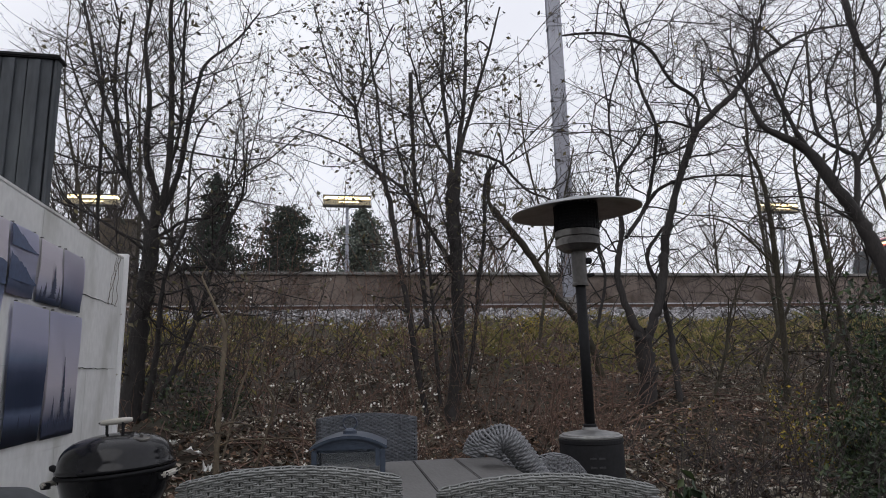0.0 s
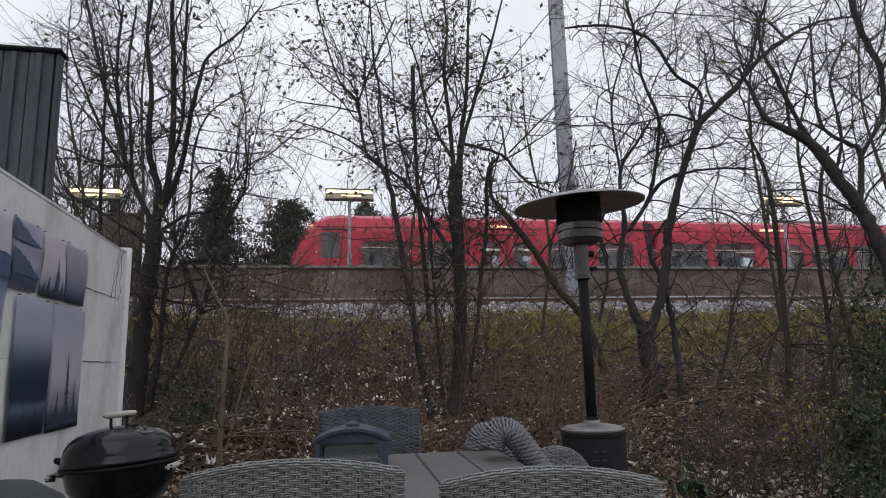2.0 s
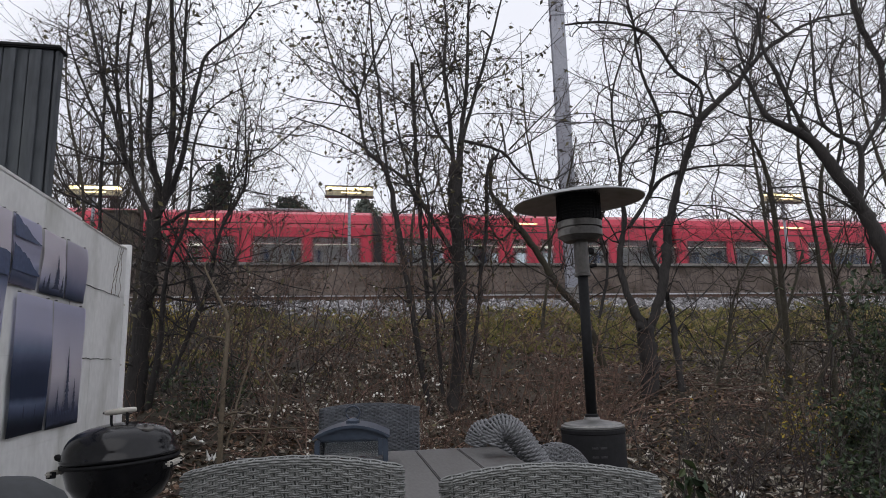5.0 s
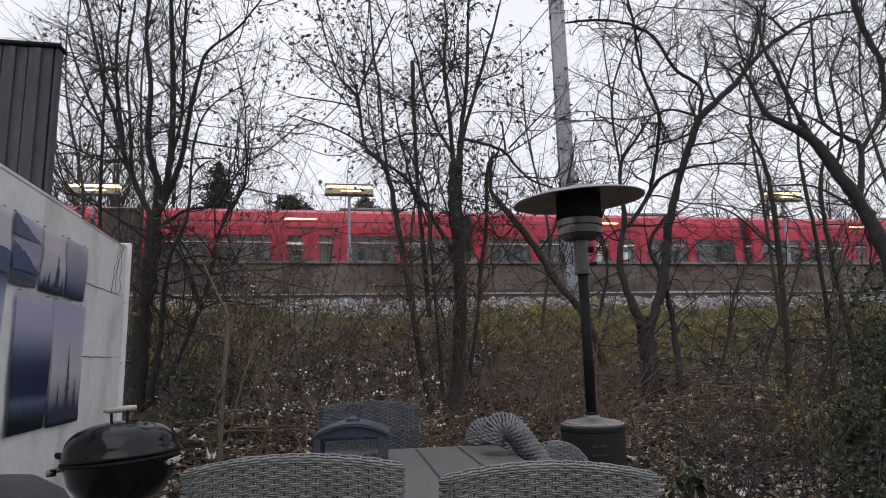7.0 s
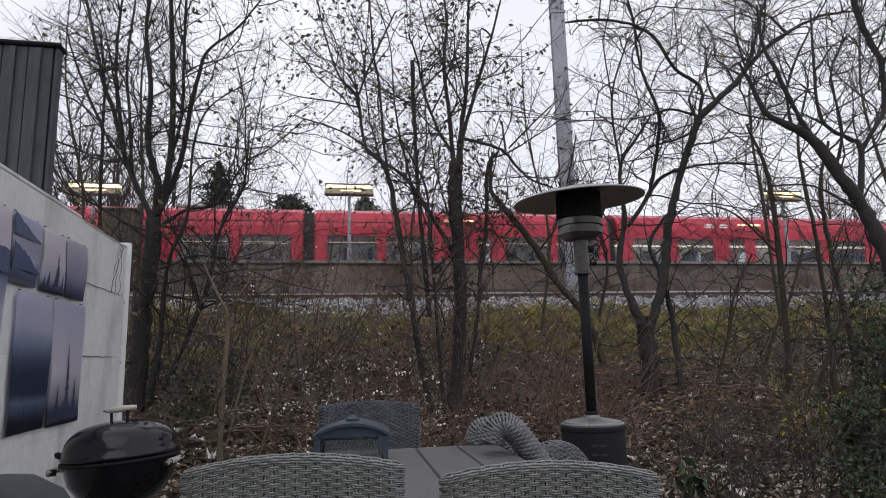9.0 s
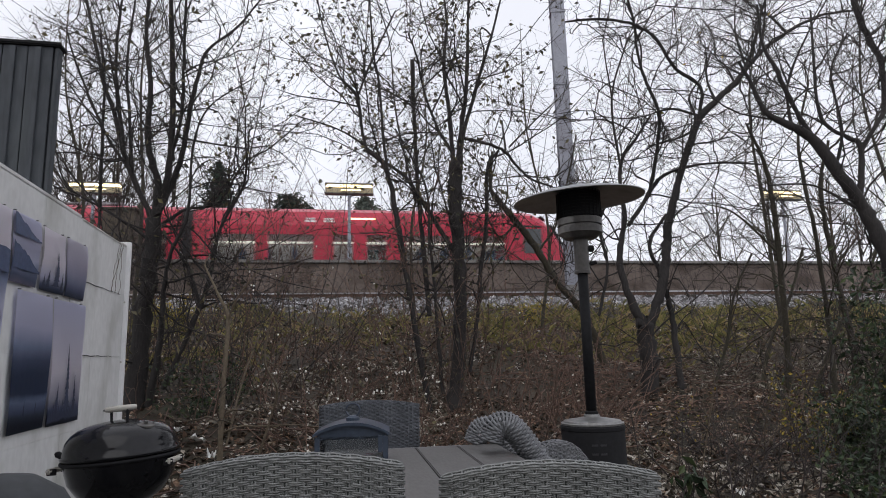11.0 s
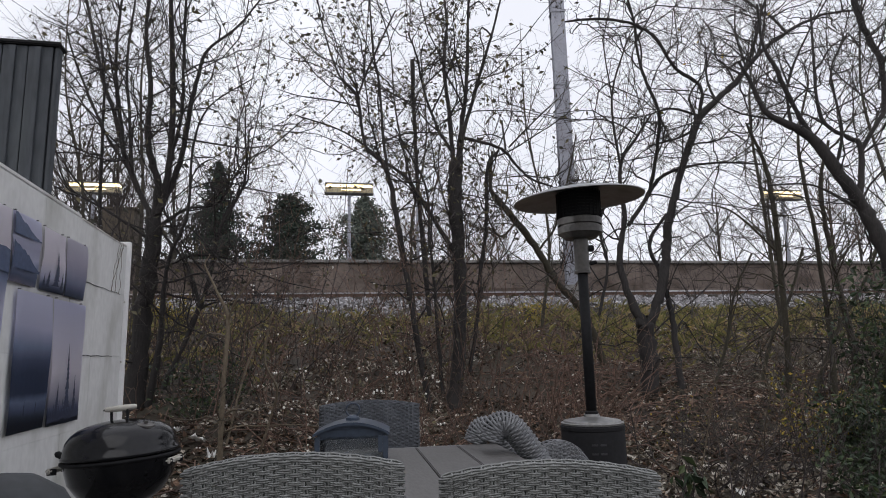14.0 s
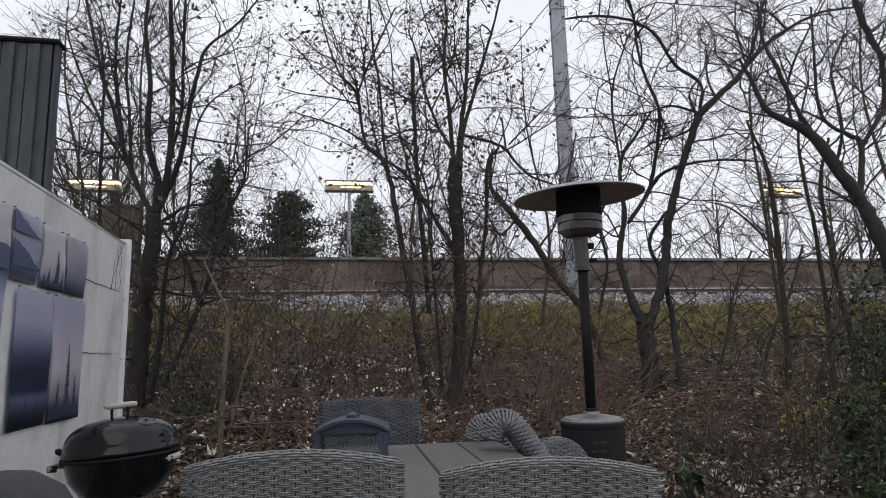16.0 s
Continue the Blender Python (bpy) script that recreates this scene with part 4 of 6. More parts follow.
def build_heater():
    h = thing("patio_heater", pose(0.885, 4.0, 0), "mushroom patio gas heater with aluminium reflector and black stand", "patio heater")
    part("tank_housing", lathe(bmesh.new(), [(0.18, 0.02), (0.19, 0.05), (0.19, 0.74), (0.186, 0.752)], 44), BLACK, h, "black cylinder housing", True)
    part("foot", lathe(bmesh.new(), [(0.23, 0.0), (0.235, 0.012), (0.22, 0.022)], 44), BLACK, h)
    for z in (0.55, 0.60, 0.65):
        for a in (-100, -85):
            part("vent_slot", box(bmesh.new(), -0.018, 0.018, -0.003, 0.003, -0.005, 0.005, 0, pose(0.19 * math.cos(radians(a)), 0.19 * math.sin(radians(a)), z, 0, 0, a + 90)), TRAIN_DARK, h)
    part("housing_lid", lathe(bmesh.new(), [(0.188, 0.753), (0.19, 0.763), (0.175, 0.766), (0.172, 0.775), (0.05, 0.796), (0.045, 0.812)], 44), LID_STEEL, h, "brushed steel lid of the housing")
    part("housing_hoop", lathe(bmesh.new(), [(0.191, 0.722), (0.194, 0.726), (0.194, 0.744), (0.191, 0.748)], 44), BLACK, h, "raised black hoop")
    part("pole", lathe(bmesh.new(), [(0.032, 0.83), (0.032, 1.70)], 20), BLACK, h, "black tube pole", True)
    part("pole_collar", lathe(bmesh.new(), [(0.04, 0.8), (0.04, 0.826), (0.034, 0.832)], 20), BLACK, h)
    part("control_box", lathe(bmesh.new(), [(0.052, 1.68), (0.052, 1.695), (0.046, 1.70), (0.046, 1.895), (0.052, 1.905)], 24), STAINLESS, h, "steel valve box")
    part("knob", lathe(bmesh.new(), [(0.022, 0), (0.022, 0.03), (0.016, 0.036)], 16, pose(0.045, 0, 1.84, 0, 90, 0)), BLACK, h)
    part("ignition_cap", lathe(bmesh.new(), [(0.012, 0), (0.012, 0.04)], 12, pose(0.05, -0.01, 1.74, 0, 75, 0)), BLACK, h)
    part("burner_pan", lathe(bmesh.new(), [(0.06, 1.9), (0.1, 1.905), (0.13, 1.93), (0.142, 1.935), (0.142, 1.975), (0.128, 1.978), (0.128, 1.987), (0.142, 1.99), (0.142, 2.03), (0.134, 2.034)], 40), STAINLESS, h, "ringed steel burner pan")
    bm = bmesh.new()
    for i in range(30):
        a = 2 * math.pi * i / 30
        box(bm, -0.004, 0.004, -0.002, 0.002, 2.034, 2.21, 0, pose(0.14 * math.cos(a), 0.14 * math.sin(a), 0, 0, 0, math.degrees(a) + 90))
    for z in np.arange(2.05, 2.2, 0.02):
        lathe(bm, [(0.1415, z), (0.1415, z + 0.003), (0.1385, z + 0.003), (0.1385, z)], 30)
    tagged(part("emitter_screen", bm, BLACK, h, "dark perforated emitter screen"), kind="stuff")
    part("emitter_core", lathe(bmesh.new(), [(0.11, 2.03), (0.134, 2.04), (0.136, 2.2)], 30), BLACK, h)
    tilt = pose(0, 0, 2.203, 2.0, -2.6, 0)
    d = part("reflector", lathe(bmesh.new(), [(0.06, 0.01), (0.2, 0.004), (0.33, -0.02), (0.406, -0.043), (0.416, -0.045), (0.412, -0.037), (0.33, -0.01), (0.2, 0.018), (0.14, 0.026), (0.13, 0.04), (0.03, 0.052), (0.001, 0.053)], 56), DISH, h, "shallow domed aluminium reflector", True)
    d.matrix_basis = tilt
    rim = [(0.414 * math.cos(a), 0.414 * math.sin(a), -0.043, 0.005) for a in np.linspace(0, 2 * math.pi, 57)]
    V, Fc = tubes([rim], 6)
    fast_mesh("rolled_rim", V, Fc, DISH, d)
    for i in range(8):
        a = 2 * math.pi * i / 8 + 0.2
        n = part("nut", lathe(bmesh.new(), [(0.01, 0.0), (0.01, 0.012), (0.005, 0.016)], 8, pose(0.17 * math.cos(a), 0.17 * math.sin(a), 0.026)), STAINLESS, d)


def build_grill():
    g = thing("kettle_grill", pose(-1.415, 2.85, 0), "black enamelled kettle charcoal grill with closed lid", "grill")
    R, zr = 0.228, 0.79
    tip = pose(0, 0, zr - 0.004, 0, -3.5, 0)
    b = part("bowl", lathe(bmesh.new(), [(0.05, -0.2), (0.11, -0.187), (0.165, -0.15), (0.208, -0.085), (R - 0.003, -0.01), (R, 0.0), (R, 0.008)], 56), ENAMEL, g, smooth=True)
    b.matrix_basis = tip
    part("bowl_rim", lathe(bmesh.new(), [(R + 0.002, -0.008), (R + 0.008, -0.004), (R + 0.008, 0.006), (R + 0.001, 0.008)], 56), BLACK, b, smooth=True)
    lid = part("lid", lathe(bmesh.new(), [(R + 0.006, 0.012), (R + 0.008, 0.026), (R + 0.001, 0.03), (R - 0.003, 0.055), (R - 0.012, 0.083), (R - 0.03, 0.108), (R - 0.058, 0.128), (0.125, 0.144), (0.08, 0.153), (0.035, 0.157), (0.001, 0.158)], 56), ENAMEL, g, "glossy black domed lid", True)
    lid.matrix_basis = tip
    part("lid_vent", lathe(bmesh.new(), [(0.035, 0.148), (0.035, 0.158), (0.008, 0.16), (0.006, 0.172)], 20, pose(0.1, -0.05, -0.018, 8, 14, 0)), STAINLESS, lid)
    part("badge", box(bmesh.new(), -0.008, 0.008, -0.003, 0.003, -0.014, 0.014, 0.002, pose(0.03, -0.2, 0.093, -48)), BLACK, lid)
    for sx in (-0.045, 0.025):
        part("handle_post", lathe(bmesh.new(), [(0.006, 0.15), (0.006, 0.2)], 10, pose(sx, 0, 0)), BLACK, lid)
    bm = bmesh.new()
    lathe(bm, [(0.001, -0.066), (0.009, -0.064), (0.012, -0.05), (0.014, 0.0), (0.012, 0.05), (0.009, 0.064), (0.001, 0.066)], 14, pose(-0.004, 0, 0.206, 0, 88, 10))
    part("handle_bar", bm, GREY_WOOD, lid, "weathered wooden lid handle", True)
    part("handle_hook", box(bmesh.new(), -0.02, 0.004, -0.006, 0.006, -0.004, 0.004, 0.002, pose(-0.06, 0, 0.203)), BLACK, lid)
    for s in (-1, 1):
        part("side_handle", box(bmesh.new(), -0.012, 0.012, -0.07, 0.07, -0.011, 0.011, 0.008, pose(s * (R + 0.022), -0.05, -0.022)), GREY_WOOD, b, "weathered wooden side handle")
        for y in (-0.1, 0.0):
            part("handle_bracket", box(bmesh.new(), -0.02, 0.02, -0.004, 0.004, -0.02, 0.006, 0.002, pose(s * (R + 0.015), y, -0.02)), BLACK, b)
    part("thermometer", lathe(bmesh.new(), [(0.012, 0), (0.014, 0.02), (0.006, 0.03)], 12, pose(-R + 0.002, -0.06, 0.03, 0, -60, 0)), BLACK, b)
    for a in (90, 210, 330):
        p = [(0.14 * math.cos(radians(a)), 0.14 * math.sin(radians(a)), zr - 0.17, 0.011), (0.3 * math.cos(radians(a)), 0.3 * math.sin(radians(a)), 0.0, 0.011)]
        V, Fc = tubes([p], 10)
        fast_mesh("leg", V, Fc, ALU, g)
    c = thing("covered_barbecue", pose(-1.34, 1.98, 0), "dark grey rain cover over a round barbecue", "barbecue cover")
    bm = bmesh.new()
    lathe(bm, [(0.26, 0.0), (0.25, 0.3), (0.235, 0.6), (0.205, 0.73), (0.16, 0.805), (0.09, 0.85), (0.02, 0.862), (0.001, 0.862)], 64)
    for v in bm.verts:
        a = math.atan2(v.co.y, v.co.x)
        k = 1 + 0.02 * math.sin(5 * a + 7 * v.co.z) + 0.015 * math.sin(11 * a - 4 * v.co.z)
        v.co.x *= k
        v.co.y *= k
    part("cover", bm, COVER, c, smooth=True)
    hem = [(0.262 * math.cos(a), 0.262 * math.sin(a), 0.03, 0.008) for a in np.linspace(0, 2 * math.pi, 60)]
    V, Fc = tubes([hem], 6)
    fast_mesh("hem", V, Fc, COVER, c)


def build_furniture():
    build_table()
    near = build_chair(pose(-0.404, 1.74, 0, 0, -0.2, 2), "grey woven rattan armchair pushed up to the table", 0.578, 0.953, 0.042)
    build_chair(pose(0.26, 1.74, 0, 0, 0, -3), "grey woven rattan armchair close to the table", 0.57, 0.918, 0.044)
    build_chair(pose(-0.475, 3.96, 0, 0, 0, 180), "dark grey woven rattan armchair facing the table", 0.61, 0.945, 0.03, WICKER_SLATE)
    c = thing("wicker_chair", pose(0.36, 2.98, 0), "grey woven rattan armchair tipped forward against the table", "garden chair", "woven chairs round the table")
    for y, dx, dz in ((0.0, 0.0, 0.0), (0.38, -0.055, -0.055)):
        woven_roll("armrest", c, [(x + dx, y + 0.02, z + dz) for x, z in ((0.135, 0.5), (0.1, 0.6), (0.05, 0.69), (-0.005, 0.775), (-0.06, 0.845), (-0.105, 0.868), (-0.145, 0.85), (-0.162, 0.8))], 0.072, 0.052)
    pad("backrest", c, pose(0.145, 0.22, 0.385, 0, 4, 0) @ pose(0, 0, 0, 0, 0, 24), 0.4, 0.36, 0.1, 0.11, 0.02, weave=WICKER_MID_SLATE)
    pad("seat", c, pose(0.24, 0.15, 0.22, 0, 0, 80) @ pose(0, 0, 0, 20), 0.5, 0.42, 0.09, fine=False)
    for y in (0.0, 0.4):
        for x in (0.1, 0.36):
            cuboid("leg", x - 0.02, x + 0.02, y - 0.02, y + 0.02, 0.0, 0.3, ALU, c, bevel=0.004)
    build_lantern()
    build_heater()
    build_grill()


# ---- trees: limbs as (x, y, z, radius) from the foot ----


def left_tree_limbs():
    return [
        [(-0.01, 0.00, 0.63, 0.129), (0.03, 0.00, 1.49, 0.117), (0.07, 0.00, 2.15, 0.104), (0.11, 0.00, 2.63, 0.098), (0.10, 0.00, 3.01, 0.092)],
        [(0.09, 0.00, 2.83, 0.068), (0.19, -0.11, 3.29, 0.061), (0.10, -0.23, 3.74, 0.048), (0.14, -0.34, 4.48, 0.038), (0.10, -0.45, 5.07, 0.029), (0.20, -0.56, 5.80, 0.020)],
        [(0.16, -0.03, 2.96, 0.061), (0.30, -0.10, 3.50, 0.052), (0.34, -0.16, 4.04, 0.048), (0.34, -0.22, 4.74, 0.042), (0.31, -0.29, 5.60, 0.032), (0.36, -0.35, 6.01, 0.026)],
        [(0.20, -0.04, 3.03, 0.052), (0.36, 0.06, 3.62, 0.046), (0.41, 0.15, 4.31, 0.038), (0.47, 0.25, 4.89, 0.032), (0.53, 0.35, 5.25, 0.026), (0.88, 0.44, 5.62, 0.020), (1.16, 0.54, 6.08, 0.013)],
        [(0.08, -0.02, 2.90, 0.052), (-0.27, 0.03, 3.63, 0.043), (-0.48, 0.08, 4.23, 0.037), (-0.70, 0.12, 4.79, 0.034), (-0.89, 0.17, 5.44, 0.028), (-1.09, 0.22, 6.11, 0.022)],
        [(0.30, -0.10, 3.50, 0.030), (0.48, -0.24, 4.15, 0.027), (0.54, -0.39, 4.80, 0.023), (0.60, -0.54, 5.59, 0.020)],
        [(-0.31, 0.04, 3.70, 0.031), (-0.43, 0.03, 4.44, 0.028), (-0.50, 0.03, 5.12, 0.025), (-0.47, 0.03, 5.82, 0.019)],
        [(-0.20, 0.02, 3.48, 0.028), (-0.29, 0.04, 4.29, 0.025), (-0.37, 0.06, 4.98, 0.022), (-0.32, 0.08, 5.84, 0.016)],
        [(-0.25, 0.02, 3.55, 0.025), (-0.51, -0.09, 3.99, 0.021), (-0.86, -0.21, 4.85, 0.015), (-0.93, -0.33, 5.24, 0.009)],
        [(0.19, 0.00, 2.83, 0.034), (0.45, 0.10, 3.04, 0.025), (0.82, 0.19, 3.15, 0.019), (1.06, 0.29, 3.66, 0.016), (1.38, 0.38, 3.90, 0.013), (1.80, 0.48, 4.33, 0.010)],
        [(0.15, 0.00, 0.72, 0.061), (0.28, -0.07, 1.42, 0.046), (0.33, -0.15, 2.00, 0.036), (0.42, -0.22, 2.44, 0.030), (0.63, -0.30, 2.89, 0.024), (0.69, -0.37, 3.68, 0.018), (0.89, -0.44, 4.13, 0.012), (1.42, -0.52, 4.43, 0.009)],
        [(0.32, -0.02, 0.91, 0.046), (0.57, -0.03, 1.48, 0.037), (0.75, -0.05, 1.93, 0.037), (0.84, -0.06, 2.33, 0.034), (0.94, -0.07, 2.79, 0.024), (1.19, -0.08, 3.27, 0.018), (1.25, -0.10, 3.97, 0.012)],
        [(0.72, -0.04, 1.87, 0.027), (0.52, -0.01, 2.34, 0.021), (0.18, 0.03, 2.77, 0.015)],
        [(0.10, 0.00, 2.63, 0.028), (-0.39, -0.00, 2.98, 0.022), (-0.96, -0.01, 3.35, 0.015), (-1.18, -0.01, 3.93, 0.012)],
        [(-0.54, -0.00, 2.71, 0.028), (-0.60, 0.06, 3.36, 0.028), (-0.65, 0.12, 4.03, 0.025), (-0.71, 0.18, 4.73, 0.019), (-0.84, 0.24, 5.47, 0.013)],
    ]


def low_limbs(seed, n, z0, z1, x0=0.1):
    """Crooked side limbs low on a trunk, spreading to both sides and drooping a little."""
    rng = np.random.default_rng(seed)
    out = []
    for i in range(n):
        side = 1 if i % 3 else -1
        p = np.array([x0, 0.0, rng.uniform(z0, z1)])
        v = np.array([side * rng.uniform(0.7, 1.0), rng.normal(0, 0.3), rng.uniform(-0.15, 0.45)])
        r, pts = rng.uniform(0.014, 0.022), []
        for k in range(7):
            pts.append((*p, r * (1 - 0.11 * k)))
            p = p + v * rng.uniform(0.2, 0.36)
            v = v + rng.normal(0, 0.24, 3) * np.array([0.6, 0.6, 1.0])
        out.append(pts)
    return out


LEFT_FOOT = (-3.56, 7.40)


def middle_tree_limbs():
    return [
        [(-0.01, 0.00, 0.47, 0.105), (0.07, 0.00, 1.14, 0.092), (0.11, 0.00, 1.83, 0.085), (0.11, 0.00, 2.48, 0.092), (0.09, 0.00, 2.99, 0.098), (0.09, -0.00, 3.44, 0.102), (0.12, -0.00, 3.68, 0.105)],
        [(0.14, -0.00, 3.63, 0.066), (0.21, 0.12, 4.25, 0.047), (0.29, 0.24, 4.86, 0.034), (0.34, 0.36, 5.68, 0.027), (0.39, 0.48, 6.63, 0.021)],
        [(0.08, -0.00, 3.59, 0.049), (0.04, 0.21, 4.45, 0.037), (-0.01, 0.42, 5.29, 0.035), (0.05, 0.62, 6.01, 0.025), (-0.02, 0.83, 6.87, 0.018)],
        [(0.18, 0.07, 3.96, 0.040), (0.42, 0.00, 4.75, 0.030), (0.62, -0.06, 5.36, 0.023), (0.79, -0.13, 5.97, 0.016)],
        [(0.20, 0.09, 4.04, 0.030), (0.58, 0.15, 3.95, 0.027), (0.78, 0.22, 3.87, 0.027), (0.91, 0.29, 3.72, 0.024), (1.12, 0.36, 3.53, 0.021), (1.42, 0.42, 3.43, 0.017)],
        [(0.78, 0.22, 3.89, 0.020), (0.77, 0.39, 4.38, 0.014)],
        [(0.83, 0.24, 3.94, 0.017), (1.14, 0.18, 4.24, 0.013), (1.48, 0.11, 4.54, 0.010)],
        [(0.06, 0.06, 3.84, 0.033), (-0.15, -0.12, 4.17, 0.026), (-0.30, -0.29, 4.64, 0.022), (-0.35, -0.46, 4.90, 0.019), (-0.45, -0.64, 5.15, 0.012)],
        [(-0.28, 0.00, 1.70, 0.043), (-0.35, 0.21, 2.67, 0.040), (-0.41, 0.43, 3.50, 0.038), (-0.45, 0.64, 4.47, 0.039), (-0.47, 0.86, 5.54, 0.047)],
        [(-0.27, 0.00, 0.44, 0.049), (-0.40, -0.02, 1.15, 0.049), (-0.52, -0.04, 1.99, 0.049), (-0.63, -0.06, 2.70, 0.049), (-0.69, -0.07, 3.07, 0.046), (-0.76, -0.09, 3.47, 0.042), (-0.86, -0.11, 3.69, 0.036), (-1.03, -0.13, 3.84, 0.029), (-1.10, -0.15, 4.18, 0.026), (-1.16, -0.17, 4.56, 0.032), (-1.38, -0.19, 4.83, 0.019), (-1.57, -0.20, 5.42, 0.013), (-1.68, -0.22, 5.98, 0.010)],
        [(-0.77, -0.10, 3.51, 0.029), (-0.82, -0.14, 4.02, 0.026), (-0.86, -0.19, 4.70, 0.022), (-0.93, -0.24, 5.14, 0.022), (-0.97, -0.29, 5.92, 0.013)],
        [(0.11, 0.00, 2.37, 0.043), (-0.15, 0.12, 2.87, 0.040), (-0.36, 0.24, 3.25, 0.041), (-0.59, 0.36, 3.62, 0.034), (-0.90, 0.48, 3.89, 0.028), (-1.43, 0.61, 4.35, 0.018), (-2.18, 0.73, 4.68, 0.011)],
        [(0.20, 0.00, 1.00, 0.039), (0.32, 0.05, 1.69, 0.036), (0.39, 0.09, 2.34, 0.037), (0.48, 0.14, 2.86, 0.037), (0.53, 0.19, 3.64, 0.034), (0.69, 0.24, 3.90, 0.024)],
        [(-0.13, 0.00, 0.74, 0.039), (-0.18, 0.01, 1.42, 0.033), (-0.21, 0.02, 2.13, 0.030), (-0.26, 0.03, 2.71, 0.026), (-0.30, 0.04, 3.39, 0.020), (-0.68, 0.05, 4.17, 0.013)],
        [(-1.14, -0.17, 4.56, 0.019), (-0.96, -0.01, 5.15, 0.020), (-0.66, 0.16, 5.93, 0.013)],
        [(-1.15, -0.16, 4.41, 0.016), (-1.43, -0.33, 4.42, 0.013), (-1.82, -0.51, 4.42, 0.009), (-2.05, -0.68, 4.44, 0.006)],
        [(-0.44, 0.37, 3.24, 0.024), (-0.70, 0.48, 4.58, 0.017), (-0.78, 0.60, 5.66, 0.014), (-1.03, 0.71, 6.63, 0.011)],
    ]


MIDDLE_FOOT = (0.09, 7.90)


def leaning_tree_limbs():
    return [
        [(0.02, 0.00, 0.67, 0.070), (-0.08, 0.00, 1.24, 0.062), (-0.30, 0.00, 1.83, 0.059), (-0.61, 0.00, 2.21, 0.055), (-0.90, 0.00, 2.73, 0.055), (-1.20, 0.00, 3.18, 0.055), (-1.44, 0.00, 3.49, 0.047), (-1.58, 0.00, 3.76, 0.031), (-1.52, 0.00, 4.31, 0.020)],
        [(-1.20, 0.00, 3.18, 0.027), (-1.47, -0.03, 2.96, 0.023), (-1.67, -0.06, 3.31, 0.016)],
        [(-0.90, 0.00, 2.73, 0.027), (-0.63, -0.15, 3.09, 0.023), (-0.45, -0.30, 3.74, 0.019), (-0.31, -0.44, 4.39, 0.015)],
    ]


LEANING_FOOT = (2.33, 9.40)


def forked_tree_limbs():
    return [
        [(0.01, 0.00, 0.62, 0.123), (0.03, 0.00, 1.07, 0.116), (0.01, 0.00, 1.47, 0.119), (-0.01, 0.00, 1.58, 0.109)],
        [(-0.01, 0.00, 1.54, 0.082), (-0.16, 0.04, 1.95, 0.065), (-0.23, 0.09, 2.33, 0.059), (-0.18, 0.13, 2.64, 0.052), (-0.09, 0.18, 3.00, 0.042), (-0.10, 0.22, 3.49, 0.035), (-0.04, 0.27, 3.82, 0.028), (0.20, 0.31, 4.16, 0.025), (0.45, 0.36, 4.51, 0.021)],
        [(-0.05, 0.17, 2.88, 0.042), (0.20, 0.32, 3.18, 0.039), (0.47, 0.48, 3.54, 0.040), (0.83, 0.64, 3.77, 0.029), (1.52, 0.80, 3.91, 0.022), (2.35, 0.96, 3.91, 0.015)],
        [(0.33, 0.39, 3.32, 0.039), (0.42, 0.34, 3.71, 0.032), (0.52, 0.29, 4.27, 0.032), (0.50, 0.23, 4.58, 0.032), (0.34, 0.18, 4.99, 0.028), (0.25, 0.13, 5.39, 0.024), (0.22, 0.08, 5.79, 0.024), (0.10, 0.02, 6.29, 0.020)],
        [(0.06, 0.00, 1.50, 0.092), (0.25, 0.02, 1.94, 0.085), (0.37, 0.05, 2.39, 0.086), (0.43, 0.07, 2.77, 0.082), (0.55, 0.09, 3.16, 0.069), (0.72, 0.12, 3.63, 0.062), (0.92, 0.14, 4.12, 0.062), (1.09, 0.17, 4.41, 0.069), (1.31, 0.19, 4.63, 0.059), (1.61, 0.21, 4.88, 0.052), (1.99, 0.24, 5.31, 0.042), (2.46, 0.26, 5.66, 0.032), (2.98, 0.28, 5.92, 0.025), (3.59, 0.31, 6.02, 0.018)],
        [(1.06, 0.17, 4.41, 0.038), (1.09, 0.13, 4.81, 0.031), (0.75, 0.09, 5.08, 0.031), (0.50, 0.05, 5.51, 0.031), (0.19, 0.02, 5.72, 0.027), (-0.29, -0.02, 5.79, 0.024), (-0.78, -0.06, 5.74, 0.017)],
        [(1.59, 0.21, 4.84, 0.035), (1.95, 0.34, 5.36, 0.032), (2.23, 0.47, 6.05, 0.029), (2.53, 0.60, 6.67, 0.022)],
        [(0.40, 0.00, 0.71, 0.058), (0.43, 0.09, 1.35, 0.055), (0.41, 0.18, 1.80, 0.049), (0.34, 0.27, 2.27, 0.042), (0.28, 0.36, 2.67, 0.036), (0.58, 0.46, 3.08, 0.029)],
        [(1.04, 0.17, 4.41, 0.024), (0.65, 0.06, 4.47, 0.021), (0.37, -0.04, 4.39, 0.017)],
        [(0.47, 0.07, 2.84, 0.031), (0.86, 0.24, 3.91, 0.021), (1.38, 0.41, 4.12, 0.014), (1.73, 0.58, 4.43, 0.011)],
        [(0.38, 0.31, 4.03, 0.021), (0.95, 0.41, 4.22, 0.018), (1.18, 0.52, 4.47, 0.014)],
        [(-0.07, 0.24, 3.61, 0.021), (-0.10, 0.35, 4.73, 0.021), (0.17, 0.45, 5.56, 0.018), (0.35, 0.56, 5.88, 0.015)],
        [(-0.56, 0.03, 1.67, 0.027), (-0.36, 0.20, 2.35, 0.028), (-0.40, 0.36, 2.93, 0.025), (-0.08, 0.52, 3.53, 0.018)],
    ]


